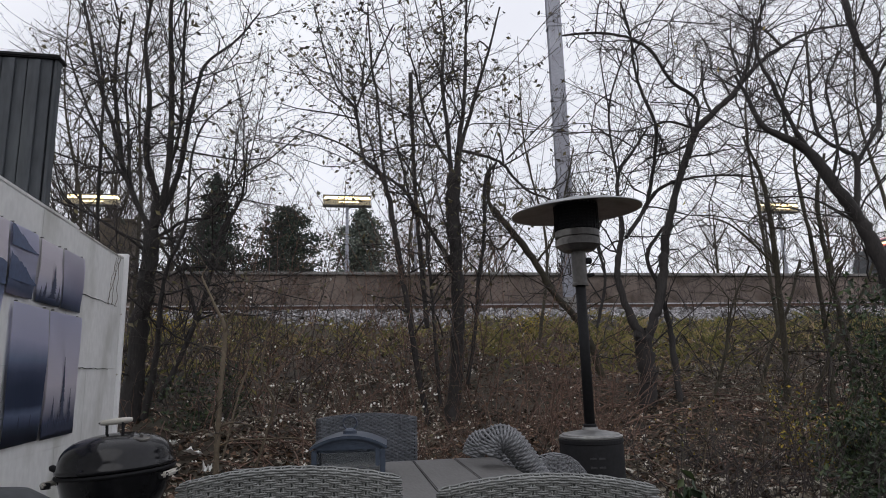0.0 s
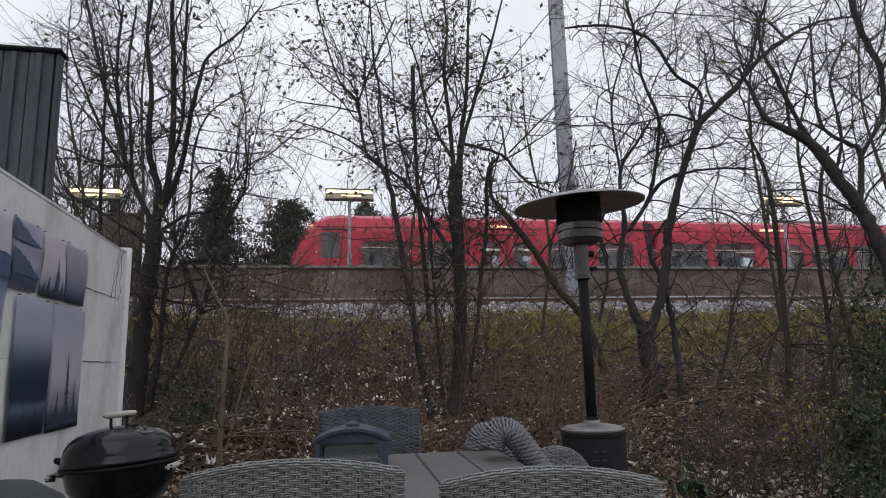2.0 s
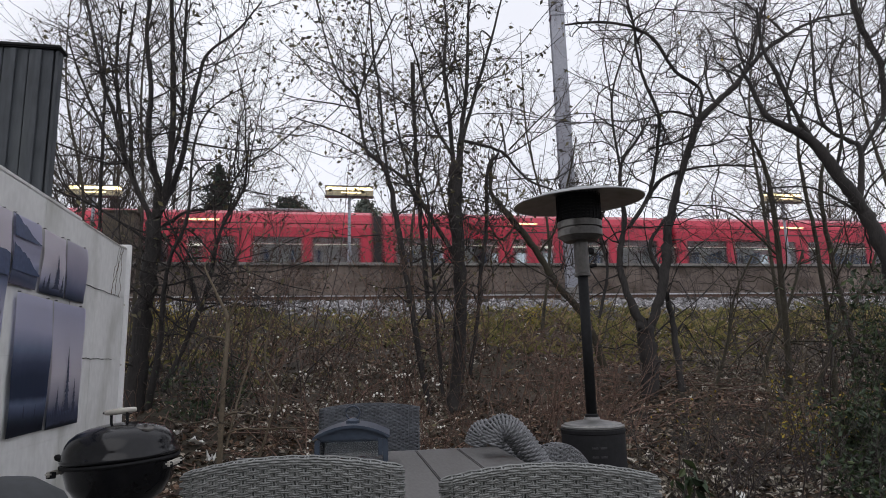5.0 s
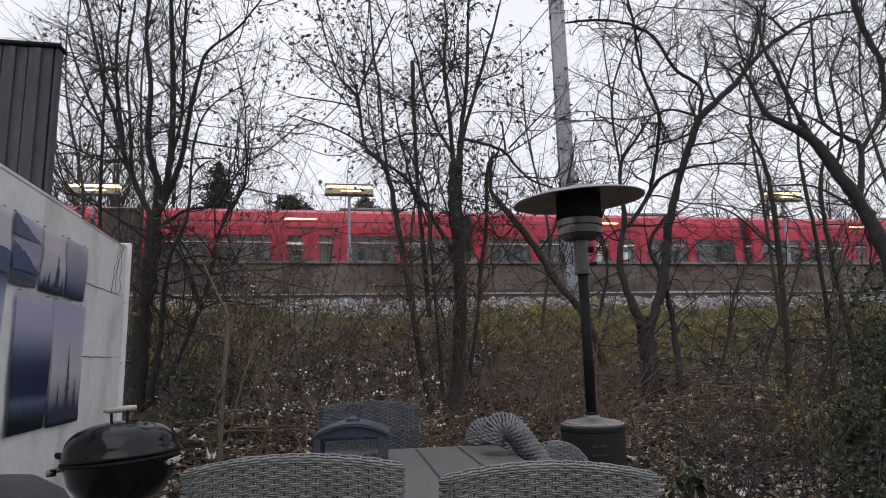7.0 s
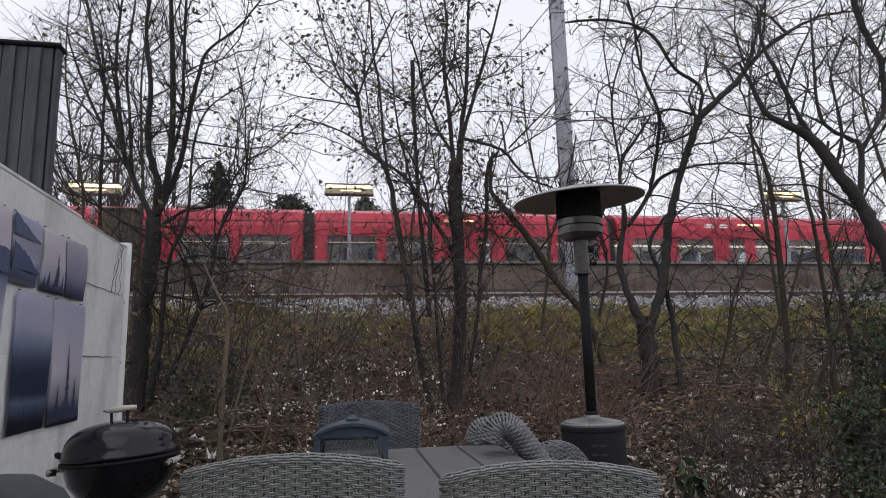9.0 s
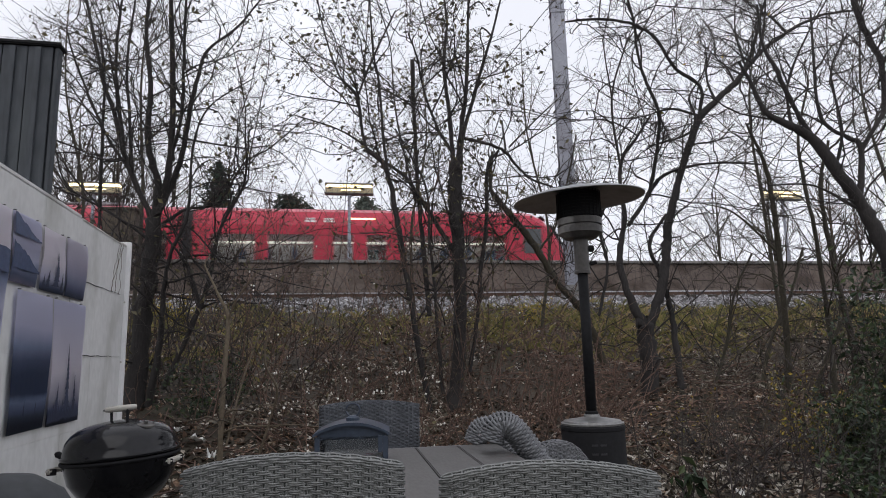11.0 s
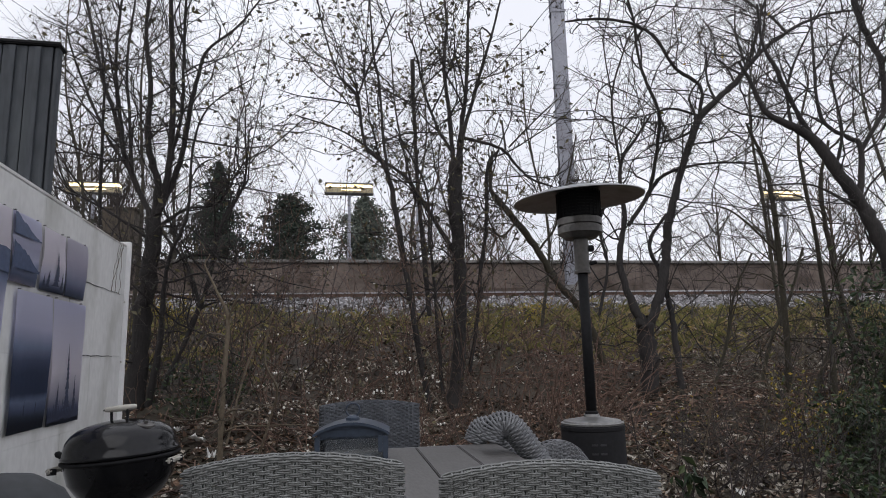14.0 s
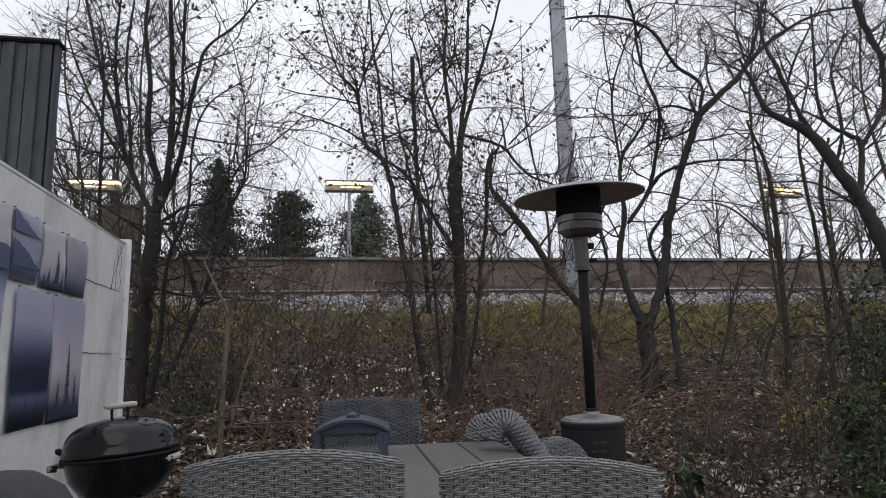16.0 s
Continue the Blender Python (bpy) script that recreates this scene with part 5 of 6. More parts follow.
def high_limbs(seed):
    """Slim crooked limbs rising from the long slanting limb of the forked tree."""
    rng = np.random.default_rng(seed)
    out = []
    for x, y, z in ((0.92, 0.14, 4.12), (1.31, 0.19, 4.63), (1.61, 0.21, 4.88), (1.8, 0.22, 5.1), (1.99, 0.24, 5.31), (2.46, 0.26, 5.66)):
        p, v, pts = np.array([x, y, z]), np.array([rng.normal(0, 0.5), rng.normal(0, 0.3), 1.0]), []
        r = rng.uniform(0.018, 0.028)
        for k in range(6):
            pts.append((*p, r * (1 - 0.12 * k)))
            p = p + v * rng.uniform(0.2, 0.32)
            v = v + rng.normal(0, 0.25, 3)
        out.append(pts)
    return out


FORKED_FOOT = (2.56, 8.20)


def right_tree_limbs():
    return [
        [(0.02, 0.00, 0.42, 0.110), (0.02, 0.00, 1.26, 0.099), (-0.06, 0.00, 2.14, 0.093), (-0.20, 0.00, 2.59, 0.087), (-0.33, 0.00, 2.86, 0.078), (-0.51, 0.00, 3.20, 0.070), (-0.72, 0.00, 3.54, 0.064), (-0.96, 0.00, 3.72, 0.047), (-1.24, 0.00, 3.90, 0.035), (-1.36, 0.00, 4.25, 0.026), (-1.48, 0.00, 4.54, 0.017)],
        [(-0.72, 0.00, 3.55, 0.041), (-0.90, -0.00, 3.96, 0.035), (-1.07, -0.01, 4.45, 0.032), (-1.18, -0.01, 4.74, 0.026), (-1.19, -0.01, 5.25, 0.017)],
        [(-0.29, 0.00, 2.79, 0.049), (-0.13, 0.09, 3.47, 0.041), (-0.21, 0.17, 3.62, 0.033), (-0.39, 0.26, 3.82, 0.027), (-0.41, 0.34, 4.16, 0.027), (-0.32, 0.43, 4.79, 0.022), (-0.23, 0.51, 5.46, 0.016)],
        [(-0.15, 0.07, 3.41, 0.035), (0.16, 0.19, 3.78, 0.036), (0.38, 0.31, 4.05, 0.042), (0.51, 0.43, 4.69, 0.049), (0.51, 0.54, 4.98, 0.050), (0.49, 0.66, 5.44, 0.057), (0.52, 0.78, 6.09, 0.052)],
        [(0.49, 0.41, 4.61, 0.028), (0.64, 0.25, 4.97, 0.024), (0.68, 0.09, 5.48, 0.018)],
        [(-0.96, 0.00, 3.72, 0.023), (-0.83, 0.18, 4.32, 0.021), (-0.40, 0.35, 5.06, 0.015), (0.07, 0.53, 5.70, 0.013)],
        [(-0.51, 0.00, 3.20, 0.026), (-0.39, -0.02, 3.66, 0.020), (-0.44, -0.04, 4.35, 0.014), (-0.19, -0.06, 4.83, 0.012)],
        [(-0.32, 0.00, 2.72, 0.026), (-0.78, 0.02, 3.01, 0.017), (-1.28, 0.04, 3.03, 0.012)],
    ]


RIGHT_FOOT = (5.03, 7.00)


def slender_tree_limbs():
    return [
        [(-0.15, 0.00, 0.10, 0.052), (-0.07, 0.00, 1.33, 0.049), (-0.04, 0.00, 2.53, 0.045), (-0.05, 0.00, 3.29, 0.045), (-0.10, 0.00, 3.89, 0.030), (-0.30, 0.00, 4.51, 0.019)],
        [(0.27, -0.35, 0.27, 0.054), (0.38, -0.27, 1.31, 0.047), (0.41, -0.19, 2.65, 0.040), (0.39, -0.10, 3.59, 0.037), (0.44, -0.02, 4.30, 0.026), (0.74, 0.06, 5.14, 0.019)],
        [(0.61, -0.35, -0.03, 0.072), (0.58, -0.41, 1.15, 0.061), (0.44, -0.47, 2.21, 0.046), (0.35, -0.53, 3.30, 0.039), (0.51, -0.59, 4.01, 0.024)],
        [(-0.60, 0.00, 0.26, 0.034), (-0.25, 0.19, 1.18, 0.034), (0.27, 0.37, 1.99, 0.031), (0.63, 0.56, 2.70, 0.024)],
        [(0.03, -0.33, 0.57, 0.040), (0.39, -0.40, 1.38, 0.036), (0.82, -0.47, 2.05, 0.032), (1.09, -0.54, 2.65, 0.025)],
        [(-0.04, 0.00, 2.53, 0.026), (-0.58, 0.06, 3.15, 0.019), (-1.04, 0.12, 3.34, 0.011)],
        [(-1.29, -0.10, 0.44, 0.030), (-0.94, -0.03, 1.27, 0.030), (-0.71, 0.05, 1.99, 0.023), (-0.37, 0.12, 2.56, 0.019)],
    ]


SLENDER_FOOT = (4.87, 9.00)


def sapling_tree_limbs():
    return [
        [(0.00, 0.00, 0.34, 0.026), (0.01, 0.00, 0.91, 0.024), (0.03, 0.00, 1.35, 0.021), (0.03, 0.00, 1.60, 0.019), (-0.07, 0.00, 1.81, 0.012), (-0.20, 0.00, 2.07, 0.009)],
        [(0.03, 0.00, 1.55, 0.014), (0.15, -0.12, 1.74, 0.012), (0.36, -0.23, 1.97, 0.007)],
        [(0.33, 0.00, 0.35, 0.017), (0.46, -0.10, 0.71, 0.014), (0.54, -0.21, 0.95, 0.014), (0.46, -0.31, 1.19, 0.011), (0.53, -0.41, 1.56, 0.009)],
        [(0.05, 0.00, 0.47, 0.014), (0.14, 0.15, 1.05, 0.012), (0.24, 0.30, 1.46, 0.010)],
    ]


SAPLING_FOOT = (-1.98, 5.70)


# ---- growth helpers ----
def sprout(parents, rng, per_m, length, spread, up, rad, pts=4, tmin=0.15, wig=0.22, thin=0.4, along=0.75):
    """Side shoots from every parent path."""
    out = []
    for p in parents:
        d = np.diff(p[:, :3], axis=0)
        seg = np.linalg.norm(d, axis=1)
        L = seg.sum()
        if L < 1e-3:
            continue
        cum = np.concatenate([[0], np.cumsum(seg)]) / L
        for t in rng.uniform(tmin, 1, rng.poisson(per_m * L * (1 - tmin))):
            i = min(np.searchsorted(cum, t) - 1, len(seg) - 1)
            w = (t - cum[i]) / (cum[i + 1] - cum[i] + 1e-9)
            pos = p[i] * (1 - w) + p[i + 1] * w
            v = d[i] / (seg[i] + 1e-9) * along + rng.normal(0, 1, 3) * spread
            v[2] += up
            v /= np.linalg.norm(v) + 1e-9
            ln = length * rng.uniform(0.45, 1.35) * (1.15 - 0.45 * t)
            steps = v + np.cumsum(rng.normal(0, wig, (pts, 3)), axis=0)
            steps[:, 2] += np.linspace(0, up * 0.6, pts)
            q = np.empty((pts + 1, 4))
            q[0, :3] = pos[:3]
            q[1:, :3] = pos[:3] + np.cumsum(steps, axis=0) * ln / pts
            r0 = min(pos[3] * 0.7, rad * rng.uniform(0.7, 1.2))
            q[:, 3] = np.linspace(r0, max(r0 * thin, 0.0016), pts + 1)
            out.append(q)
    return out


def leaf_cards(pos, rng, size, flat=1.0):
    """Small folded leaves, two triangles each side of the rib."""
    n = len(pos)
    a = rng.normal(0, 1, (n, 3))
    a[:, 2] *= flat
    a /= np.linalg.norm(a, axis=1)[:, None] + 1e-9
    b = np.cross(a, rng.normal(0, 1, (n, 3)))
    if flat < 1:
        b = np.cross(np.array([0, 0, 1.0]) + rng.normal(0, 0.35, (n, 3)), a)
    b /= np.linalg.norm(b, axis=1)[:, None] + 1e-9
    c = np.cross(a, b)
    s = (size * rng.uniform(0.6, 1.35, n))[:, None]
    V = np.stack([pos - a * s, pos + b * s * 0.5 + c * s * 0.22, pos + a * s, pos - b * s * 0.5 + c * s * 0.22], 1)
    base = 4 * np.arange(n)[:, None]
    F3 = np.concatenate([base + np.array([[0, 1, 2]]), base + np.array([[0, 2, 3]])])
    return V.reshape(-1, 3), F3


def leaves(name, pos, rng, size, material, parent, label="", flat=1.0):
    V, F3 = leaf_cards(np.asarray(pos), rng, size, flat)
    return tagged(fast_mesh(name, V, F3, material, parent, label, smooth=False), kind="stuff")


def plant_tree(foot, limbs, label, seed, bark, dens=1.0, leaf=0, leaf_mat_=None, up=0.12, long=1.0, wig=0.32):
    rng = np.random.default_rng(seed)
    gz = float(ground_z(foot[0], foot[1]))
    t = thing("tree", pose(foot[0], foot[1], gz), label, "tree", "bare trees on the bank")
    paths = []
    for i, l in enumerate(limbs):
        p = smooth_path(l, 6, 0.10, rng)
        p[:, 2] -= gz
        p[:, 3] *= 0.92 if i == 0 else 0.74
        if i == 0:
            p = np.concatenate([[[p[0, 0] - 0.02, p[0, 1], min(-0.15, p[0, 2] - 0.2), p[0, 3] * 1.35]], p])
        paths.append(p)
        V, Fc = tubes([p], 9 if p[0, 3] > 0.03 else 6)
        fast_mesh("trunk" if i == 0 else "limb", V, Fc, bark, t)
    b1 = sprout(paths, rng, 4.9 * dens, 1.0 * long, 0.6, up, 0.0115, 8, 0.18, wig * 1.15, along=0.6)
    b2 = sprout(b1, rng, 5.6 * dens, 0.42 * long, 0.62, up * 0.5, 0.0068, 5, 0.1, wig * 1.4, along=0.45)
    b3 = sprout(b2, rng, 6.4 * dens, 0.2 * long, 0.7, up * 0.3, 0.0048, 3, 0.1, wig * 1.3, along=0.4)
    V, Fc = tubes(b1, 4)
    tagged(fast_mesh("branch_work", V, Fc, bark, t), kind="stuff")
    V, Fc = tubes(b2 + b3, 3)
    tagged(fast_mesh("crown", V, Fc, TWIG, t), kind="stuff")
    if leaf:
        tips = np.array([q[-1, :3] for q in b2 + b3])
        pick = tips[rng.permutation(len(tips))[:leaf]] + rng.normal(0, 0.02, (min(leaf, len(tips)), 3))
        leaves("leaves", pick, rng, 0.036, leaf_mat_ or DRY_LEAF, t, "few last dark leaves")
    return t


def build_trees():
    plant_tree(LEFT_FOOT, left_tree_limbs() + low_limbs(12, 7, 1.8, 3.0), "dark many-stemmed bare tree beside the white wall", 1, BARK, 0.92, 1000, DRY_LEAF, 0.2)
    plant_tree(MIDDLE_FOOT, middle_tree_limbs(), "bare multi-stemmed tree with a few last leaves", 2, BARK, 0.94, 3000, DRY_LEAF, 0.15)
    plant_tree(LEANING_FOOT, leaning_tree_limbs(), "slanting bare tree crossing in front of the railway", 3, BARK_GREEN, 1.0)
    plant_tree(FORKED_FOOT, forked_tree_limbs() + high_limbs(33), "bare tree with a forked dark trunk and crooked limbs", 4, BARK, 0.9, 30, YELLOW_LEAF, 0.1, wig=0.36)
    plant_tree(RIGHT_FOOT, right_tree_limbs(), "large bare tree with heavy crooked limbs", 5, BARK, 0.85, wig=0.36)
    plant_tree(SLENDER_FOOT, slender_tree_limbs(), "clump of slender bare trunks on the bank", 6, BARK_GREEN, 0.82)
    plant_tree(SAPLING_FOOT, sapling_tree_limbs(), "thin pale sapling at the foot of the bank", 7, TAN_TWIG, 0.5, long=0.5)
    for i, (x, y, h) in enumerate(((-5.9, 12.0, 8.0), (-7.6, 12.5, 8.0), (1.9, 12.5, 6.5), (6.6, 12.5, 8.0), (8.6, 12.0, 8.5), (-0.6, 12.8, 6.5))):
        z = float(ground_z(x, y))
        limbs = [[(a, b, c + z, r * 0.4) for a, b, c, r in l] for l in generic_tree(h, 200 + i, 0.24, 1.1)]
        plant_tree((x, y), limbs, "thin bare tree high on the bank", 210 + i, BARK_GREEN, 0.5, up=0.3)


def generic_tree(h, seed, spread=0.28, dens=1.0):
    """Limbs of a plain bare tree, h metres high."""
    rng = np.random.default_rng(seed)
    trunk = [(0, 0, 0, h * 0.014), (rng.normal(0, 0.05) * h * 0.4, 0, h * 0.3, h * 0.011), (rng.normal(0, 0.05) * h * 0.5, rng.normal(0, 0.1), h * 0.62, h * 0.007), (rng.normal(0, 0.1) * h * 0.5, 0, h, 0.012)]
    out = [trunk]
    for i in range(int(9 * dens)):
        z = h * rng.uniform(0.22, 0.8)
        a = rng.uniform(0, 6.28)
        ln = h * spread * rng.uniform(0.7, 1.2) * (1.15 - z / h)
        c, s = math.cos(a), math.sin(a)
        out.append([(0, 0, z, h * 0.005), (c * ln * 0.5, s * ln * 0.5, z + ln * 0.55, h * 0.0035), (c * ln, s * ln, z + ln * 1.3, 0.01)])
    return out


def build_far_trees():
    """Bare trees behind the railway."""
    rng = np.random.default_rng(21)
    first = []
    for k in range(3):
        t = thing("tree", pose(0, 0, 0), "far bare tree behind the railway", "tree", "bare trees behind the railway")
        limbs = [smooth_path(l, 4, 0.1, rng) for l in generic_tree(9.0, 30 + k, 0.3, 1.6)]
        V, Fc = tubes(limbs, 5)
        fast_mesh("trunk", V, Fc, BARK_GREEN, t)
        b1 = sprout(limbs, rng, 2.6, 1.3, 0.5, 0.3, 0.018, 4, 0.2)
        b2 = sprout(b1, rng, 3.4, 0.6, 0.55, 0.2, 0.012, 3, 0.1)
        for q in b1 + b2:
            q[:, 3] = np.maximum(q[:, 3], 0.0065)
        V, Fc = tubes(b1 + b2, 3)
        tagged(fast_mesh("crown", V, Fc, RED_TWIG if k == 1 else TWIG, t), kind="stuff")
        first.append(t)
    spots = [(-13.8, 26, 1.0, 0), (-15.6, 26.5, 1.1, 2), (-12.2, 28, 0.9, 0), (0.3, 33, 0.74, 1), (2.3, 34.5, 0.76, 1), (-0.9, 34, 0.72, 1), (-1.6, 36, 0.85, 1), (1.2, 38, 0.75, 1), (3.5, 40, 0.8, 1), (-14.5, 27, 1.05, 0), (-17.5, 31, 1.15, 2), (-20.5, 29, 1.1, 0), (14.5, 33, 0.82, 2), (18.5, 35, 0.95, 0),
             (22.5, 36, 1.0, 1), (25.5, 38, 0.95, 2), (28.5, 36, 0.9, 0), (8.5, 44, 0.7, 1), (11.5, 46, 0.6, 0), (33, 42, 1.0, 2), (-26, 36, 1.1, 2), (-6.2, 42, 0.8, 1)]
    used = set()
    for x, y, s, k in spots:
        m = pose(x, y, 2.75, 0, 0, rng.uniform(0, 360))
        if k not in used:
            used.add(k)
            t = first[k]
            t.matrix_basis = m @ Matrix.Diagonal((s, s, s, 1))
        else:
            t = copy_thing(first[k], m)
            t.scale = (s, s, s)


def build_conifer(x, y, top, width, label, seed, material, droop=0.25, power=1.0, low=2.75):
    """An evergreen: tapered trunk, whorls of boughs and needle sprays."""
    rng = np.random.default_rng(seed)
    h = top - low
    t = thing("conifer", pose(x, y, low), label, "conifer", "evergreens behind the railway")
    V, Fc = tubes([[(0, 0, 0, 0.16), (0.05, 0, h * 0.5, 0.09), (0, 0, h, 0.015)]], 7)
    fast_mesh("trunk", V, Fc, BARK, t)
    boughs, pts = [], []
    z = 0.15 * h
    while z < h * 0.99:
        f = 1 - z / h
        R = width * (f ** power) * rng.uniform(0.75, 1.15) + 0.08
        for a in rng.uniform(0, 6.28, 7):
            r = R * rng.uniform(0.35, 1.15)
            c, s = math.cos(a), math.sin(a)
            b = np.array([(0, 0, z, 0.025), (c * r * 0.55, s * r * 0.55, z - droop * r * 0.15, 0.016), (c * r, s * r, z - droop * r * 0.55 + 0.08 * r, 0.006)])
            boughs.append(b)
            n = int(40 * r) + 10
            u = rng.uniform(0.15, 1.05, n)[:, None]
            p = b[0, :3] * (1 - u) + b[2, :3] * u
            p = p + rng.normal(0, 1, (n, 3)) * np.array([0.13, 0.13, 0.09]) * (0.6 + 0.5 * r)
            pts.append(p)
        z += 0.2
    V, Fc = tubes(boughs, 4)
    tagged(fast_mesh("boughs", V, Fc, BARK, t), kind="stuff")
    leaves("needle_sprays", np.concatenate(pts), rng, 0.1, material, t)


def build_conifers():
    build_conifer(-12.4, 34, 12.4, 4.9, "dark green spruce behind the railway", 41, NEEDLE)
    build_conifer(-8.6, 34.5, 10.5, 3.6, "dark rounded evergreen behind the railway", 42, NEEDLE, 0.1, 0.45)
    build_conifer(-4.6, 37, 10.9, 4.6, "pale grey-green fir behind the railway", 43, NEEDLE_PALE, 0.2, 0.6)


# ---- undergrowth ----
def build_shrub(x, y, n, h, spread, seed, material, label, twig=1.0, lean=0.3, rad=0.0065, low=0.2):
    """A bush of thin arching stems."""
    rng = np.random.default_rng(seed)
    gz = float(ground_z(x, y))
    s = thing("shrub", pose(x, y, gz), label, "shrub", "shrubs on the bank")
    stems = []
    for i in range(n):
        a, r = rng.uniform(0, 6.28), spread * math.sqrt(rng.random())
        bx, by = r * math.cos(a), r * math.sin(a)
        hh = h * rng.uniform(0.45, 1.15)
        flop = 0.22 if h > 0.7 else 0.75
        v = np.array([bx / (spread + 0.01) * lean, by / (spread + 0.01) * lean, 1.0]) + rng.normal(0, flop, 3)
        k = 7
        st = v + np.cumsum(rng.normal(0, 0.14, (k, 3)), axis=0)
        q = np.empty((k + 1, 4))
        bz = float(ground_z(x + bx, y + by)) - gz - 0.05
        q[0, :3] = (bx, by, bz)
        q[1:, :3] = q[0, :3] + np.cumsum(st, axis=0) * hh / k
        q[:, 3] = np.linspace(rad * rng.uniform(0.6, 1.4), 0.002, k + 1)
        stems.append(q)
    b1 = sprout(stems, rng, 4.5 * twig, 0.4, 0.55, 0.15, 0.0045, 5, low, 0.34)
    b2 = sprout(b1, rng, 3.4 * twig, 0.16, 0.6, 0.1, 0.003, 3, 0.1)
    V, Fc = tubes(stems + b1, 4)
    tagged(fast_mesh("stem_tangle", V, Fc, material, s), kind="stuff")
    V, Fc = tubes(b2, 3)
    tagged(fast_mesh("twig_tangle", V, Fc, material, s), kind="stuff")
    return s, b1 + b2, rng


def build_shrubs():
    dull, red = "thicket of thin bare grey-brown stems", "thicket of thin bare reddish stems"
    berry = "low snowberry bush with clusters of white berries"
    tan = "low tangle of pale dry stems and brambles"
    spots = [(2.6, 5.5, 30, 0.36, 0.5, TWIG, dull), (3.3, 5.7, 30, 0.4, 0.5, TWIG, dull), (2.1, 5.3, 24, 0.3, 0.4, TWIG, dull), (3.0, 6.3, 26, 0.4, 0.5, TWIG, dull), (-2.9, 7.0, 26, 1.9, 0.6, RED_TWIG, red), (-1.9, 7.6, 30, 2.0, 0.7, RED_TWIG, red), (-0.9, 7.2, 24, 1.5, 0.6, RED_TWIG, red), (-0.1, 8.4, 34, 2.3, 0.5, RED_TWIG, red),
             (0.5, 9.2, 24, 1.9, 0.6, RED_TWIG, red), (-2.4, 9.4, 26, 2.0, 0.9, RED_TWIG, red), (-1.0, 10.2, 30, 2.0, 0.9, RED_TWIG, red), (1.2, 7.2, 22, 0.8, 0.6, RED_TWIG, red),
             (-4.2, 8.4, 26, 1.9, 0.7, TWIG, dull), (-3.4, 10.8, 24, 1.9, 0.9, RED_TWIG, red), (-0.4, 9.0, 20, 2.9, 0.5, RED_TWIG, red), (0.6, 8.0, 16, 2.6, 0.4, RED_TWIG, red), (-2.9, 8.6, 16, 2.8, 0.6, RED_TWIG, red),
             (6.4, 9.4, 34, 2.2, 0.9, TWIG, dull), (5.0, 10.6, 26, 2.0, 0.9, TWIG, dull),
             (7.8, 10.4, 34, 2.4, 1.0, TWIG, dull), (0.9, 6.3, 26, 0.55, 0.6, RED_TWIG, red), (2.6, 6.4, 18, 0.5, 0.6, TWIG, dull), (-5.6, 10.4, 30, 2.4, 0.9, TWIG, dull), (-4.5, 9.6, 20, 3.6, 0.9, TWIG, dull), (-3.4, 9.9, 18, 3.3, 0.9, TWIG, dull), (-2.3, 10.4, 18, 3.2, 0.8, TWIG, dull), (-5.6, 9.0, 18, 3.8, 0.8, TWIG, dull), (-3.9, 8.3, 22, 3.1, 0.6, TWIG, dull), (-3.1, 8.0, 22, 2.8, 0.6, TWIG, dull), (-2.2, 8.6, 20, 2.9, 0.7, TWIG, dull), (-4.7, 8.2, 20, 3.2, 0.6, TWIG, dull),
             (2.4, 6.1, 20, 0.42, 0.6, TAN_TWIG, tan), (3.3, 6.6, 22, 0.5, 0.7, TAN_TWIG, tan), (2.0, 5.6, 18, 0.38, 0.5, TWIG, dull), (4.0, 7.4, 18, 0.5, 0.8, TAN_TWIG, tan), (0.2, 6.6, 40, 0.55, 0.6, RED_TWIG, red), (-0.7, 6.4, 34, 0.75, 0.5, RED_TWIG, berry), (-1.4, 6.5, 26, 0.6, 0.45, RED_TWIG, berry), (1.4, 7.0, 40, 0.6, 0.6, RED_TWIG, red), (5.2, 8.0, 46, 2.2, 0.7, TWIG, dull), (1.6, 8.2, 30, 1.2, 0.7, RED_TWIG, red), (-1.5, 8.6, 30, 1.7, 0.8, RED_TWIG, red), (2.9, 5.9, 22, 0.5, 0.5, TWIG, dull), (3.8, 6.2, 22, 0.6, 0.6, TWIG, dull)]
    for i, (x, y, n, h, sp, m, lab) in enumerate(spots):
        wiry = h > 2.7 and x < -2.0
        if h > 1.1:
            n = int(n * (0.6 if wiry else 0.5 if x > 3.5 or -0.6 < x < 1.7 else 0.36))
        s, tw, rng = build_shrub(x, y, n, h, sp, 60 + i, m, lab, 2.2 if wiry else 1.0, rad=0.009 if wiry else 0.0065, low=0.55 if wiry else 0.2)
        if m is RED_TWIG and (h > 1.2 or lab == berry) and x < 1.0:
            tips = np.array([q[-1, :3] for q in tw])
            pick = tips[rng.permutation(len(tips))[:(38 if lab == berry else 14 if x > -2.6 else 6)]]
            bm = bmesh.new()
            for p in pick:
                if p[2] > 0.8 and rng.random() < 0.7:
                    continue
                r = rng.uniform(0.009, 0.0145) if lab == berry else rng.uniform(0.006, 0.012)
                bmesh.ops.create_icosphere(bm, subdivisions=1, radius=r, matrix=Matrix.Translation(p))
                for k in range(rng.integers(0, 3)):
                    bmesh.ops.create_icosphere(bm, subdivisions=1, radius=r * 0.85, matrix=Matrix.Translation(p + rng.normal(0, 0.018, 3)))
            tagged(part("berry_cluster", bm, BERRY, s, "white berries", True), kind="stuff")
            pk = tips[rng.permutation(len(tips))[:90]]
            leaves("leaves", pk, rng, 0.024, DRY_LEAF, s)


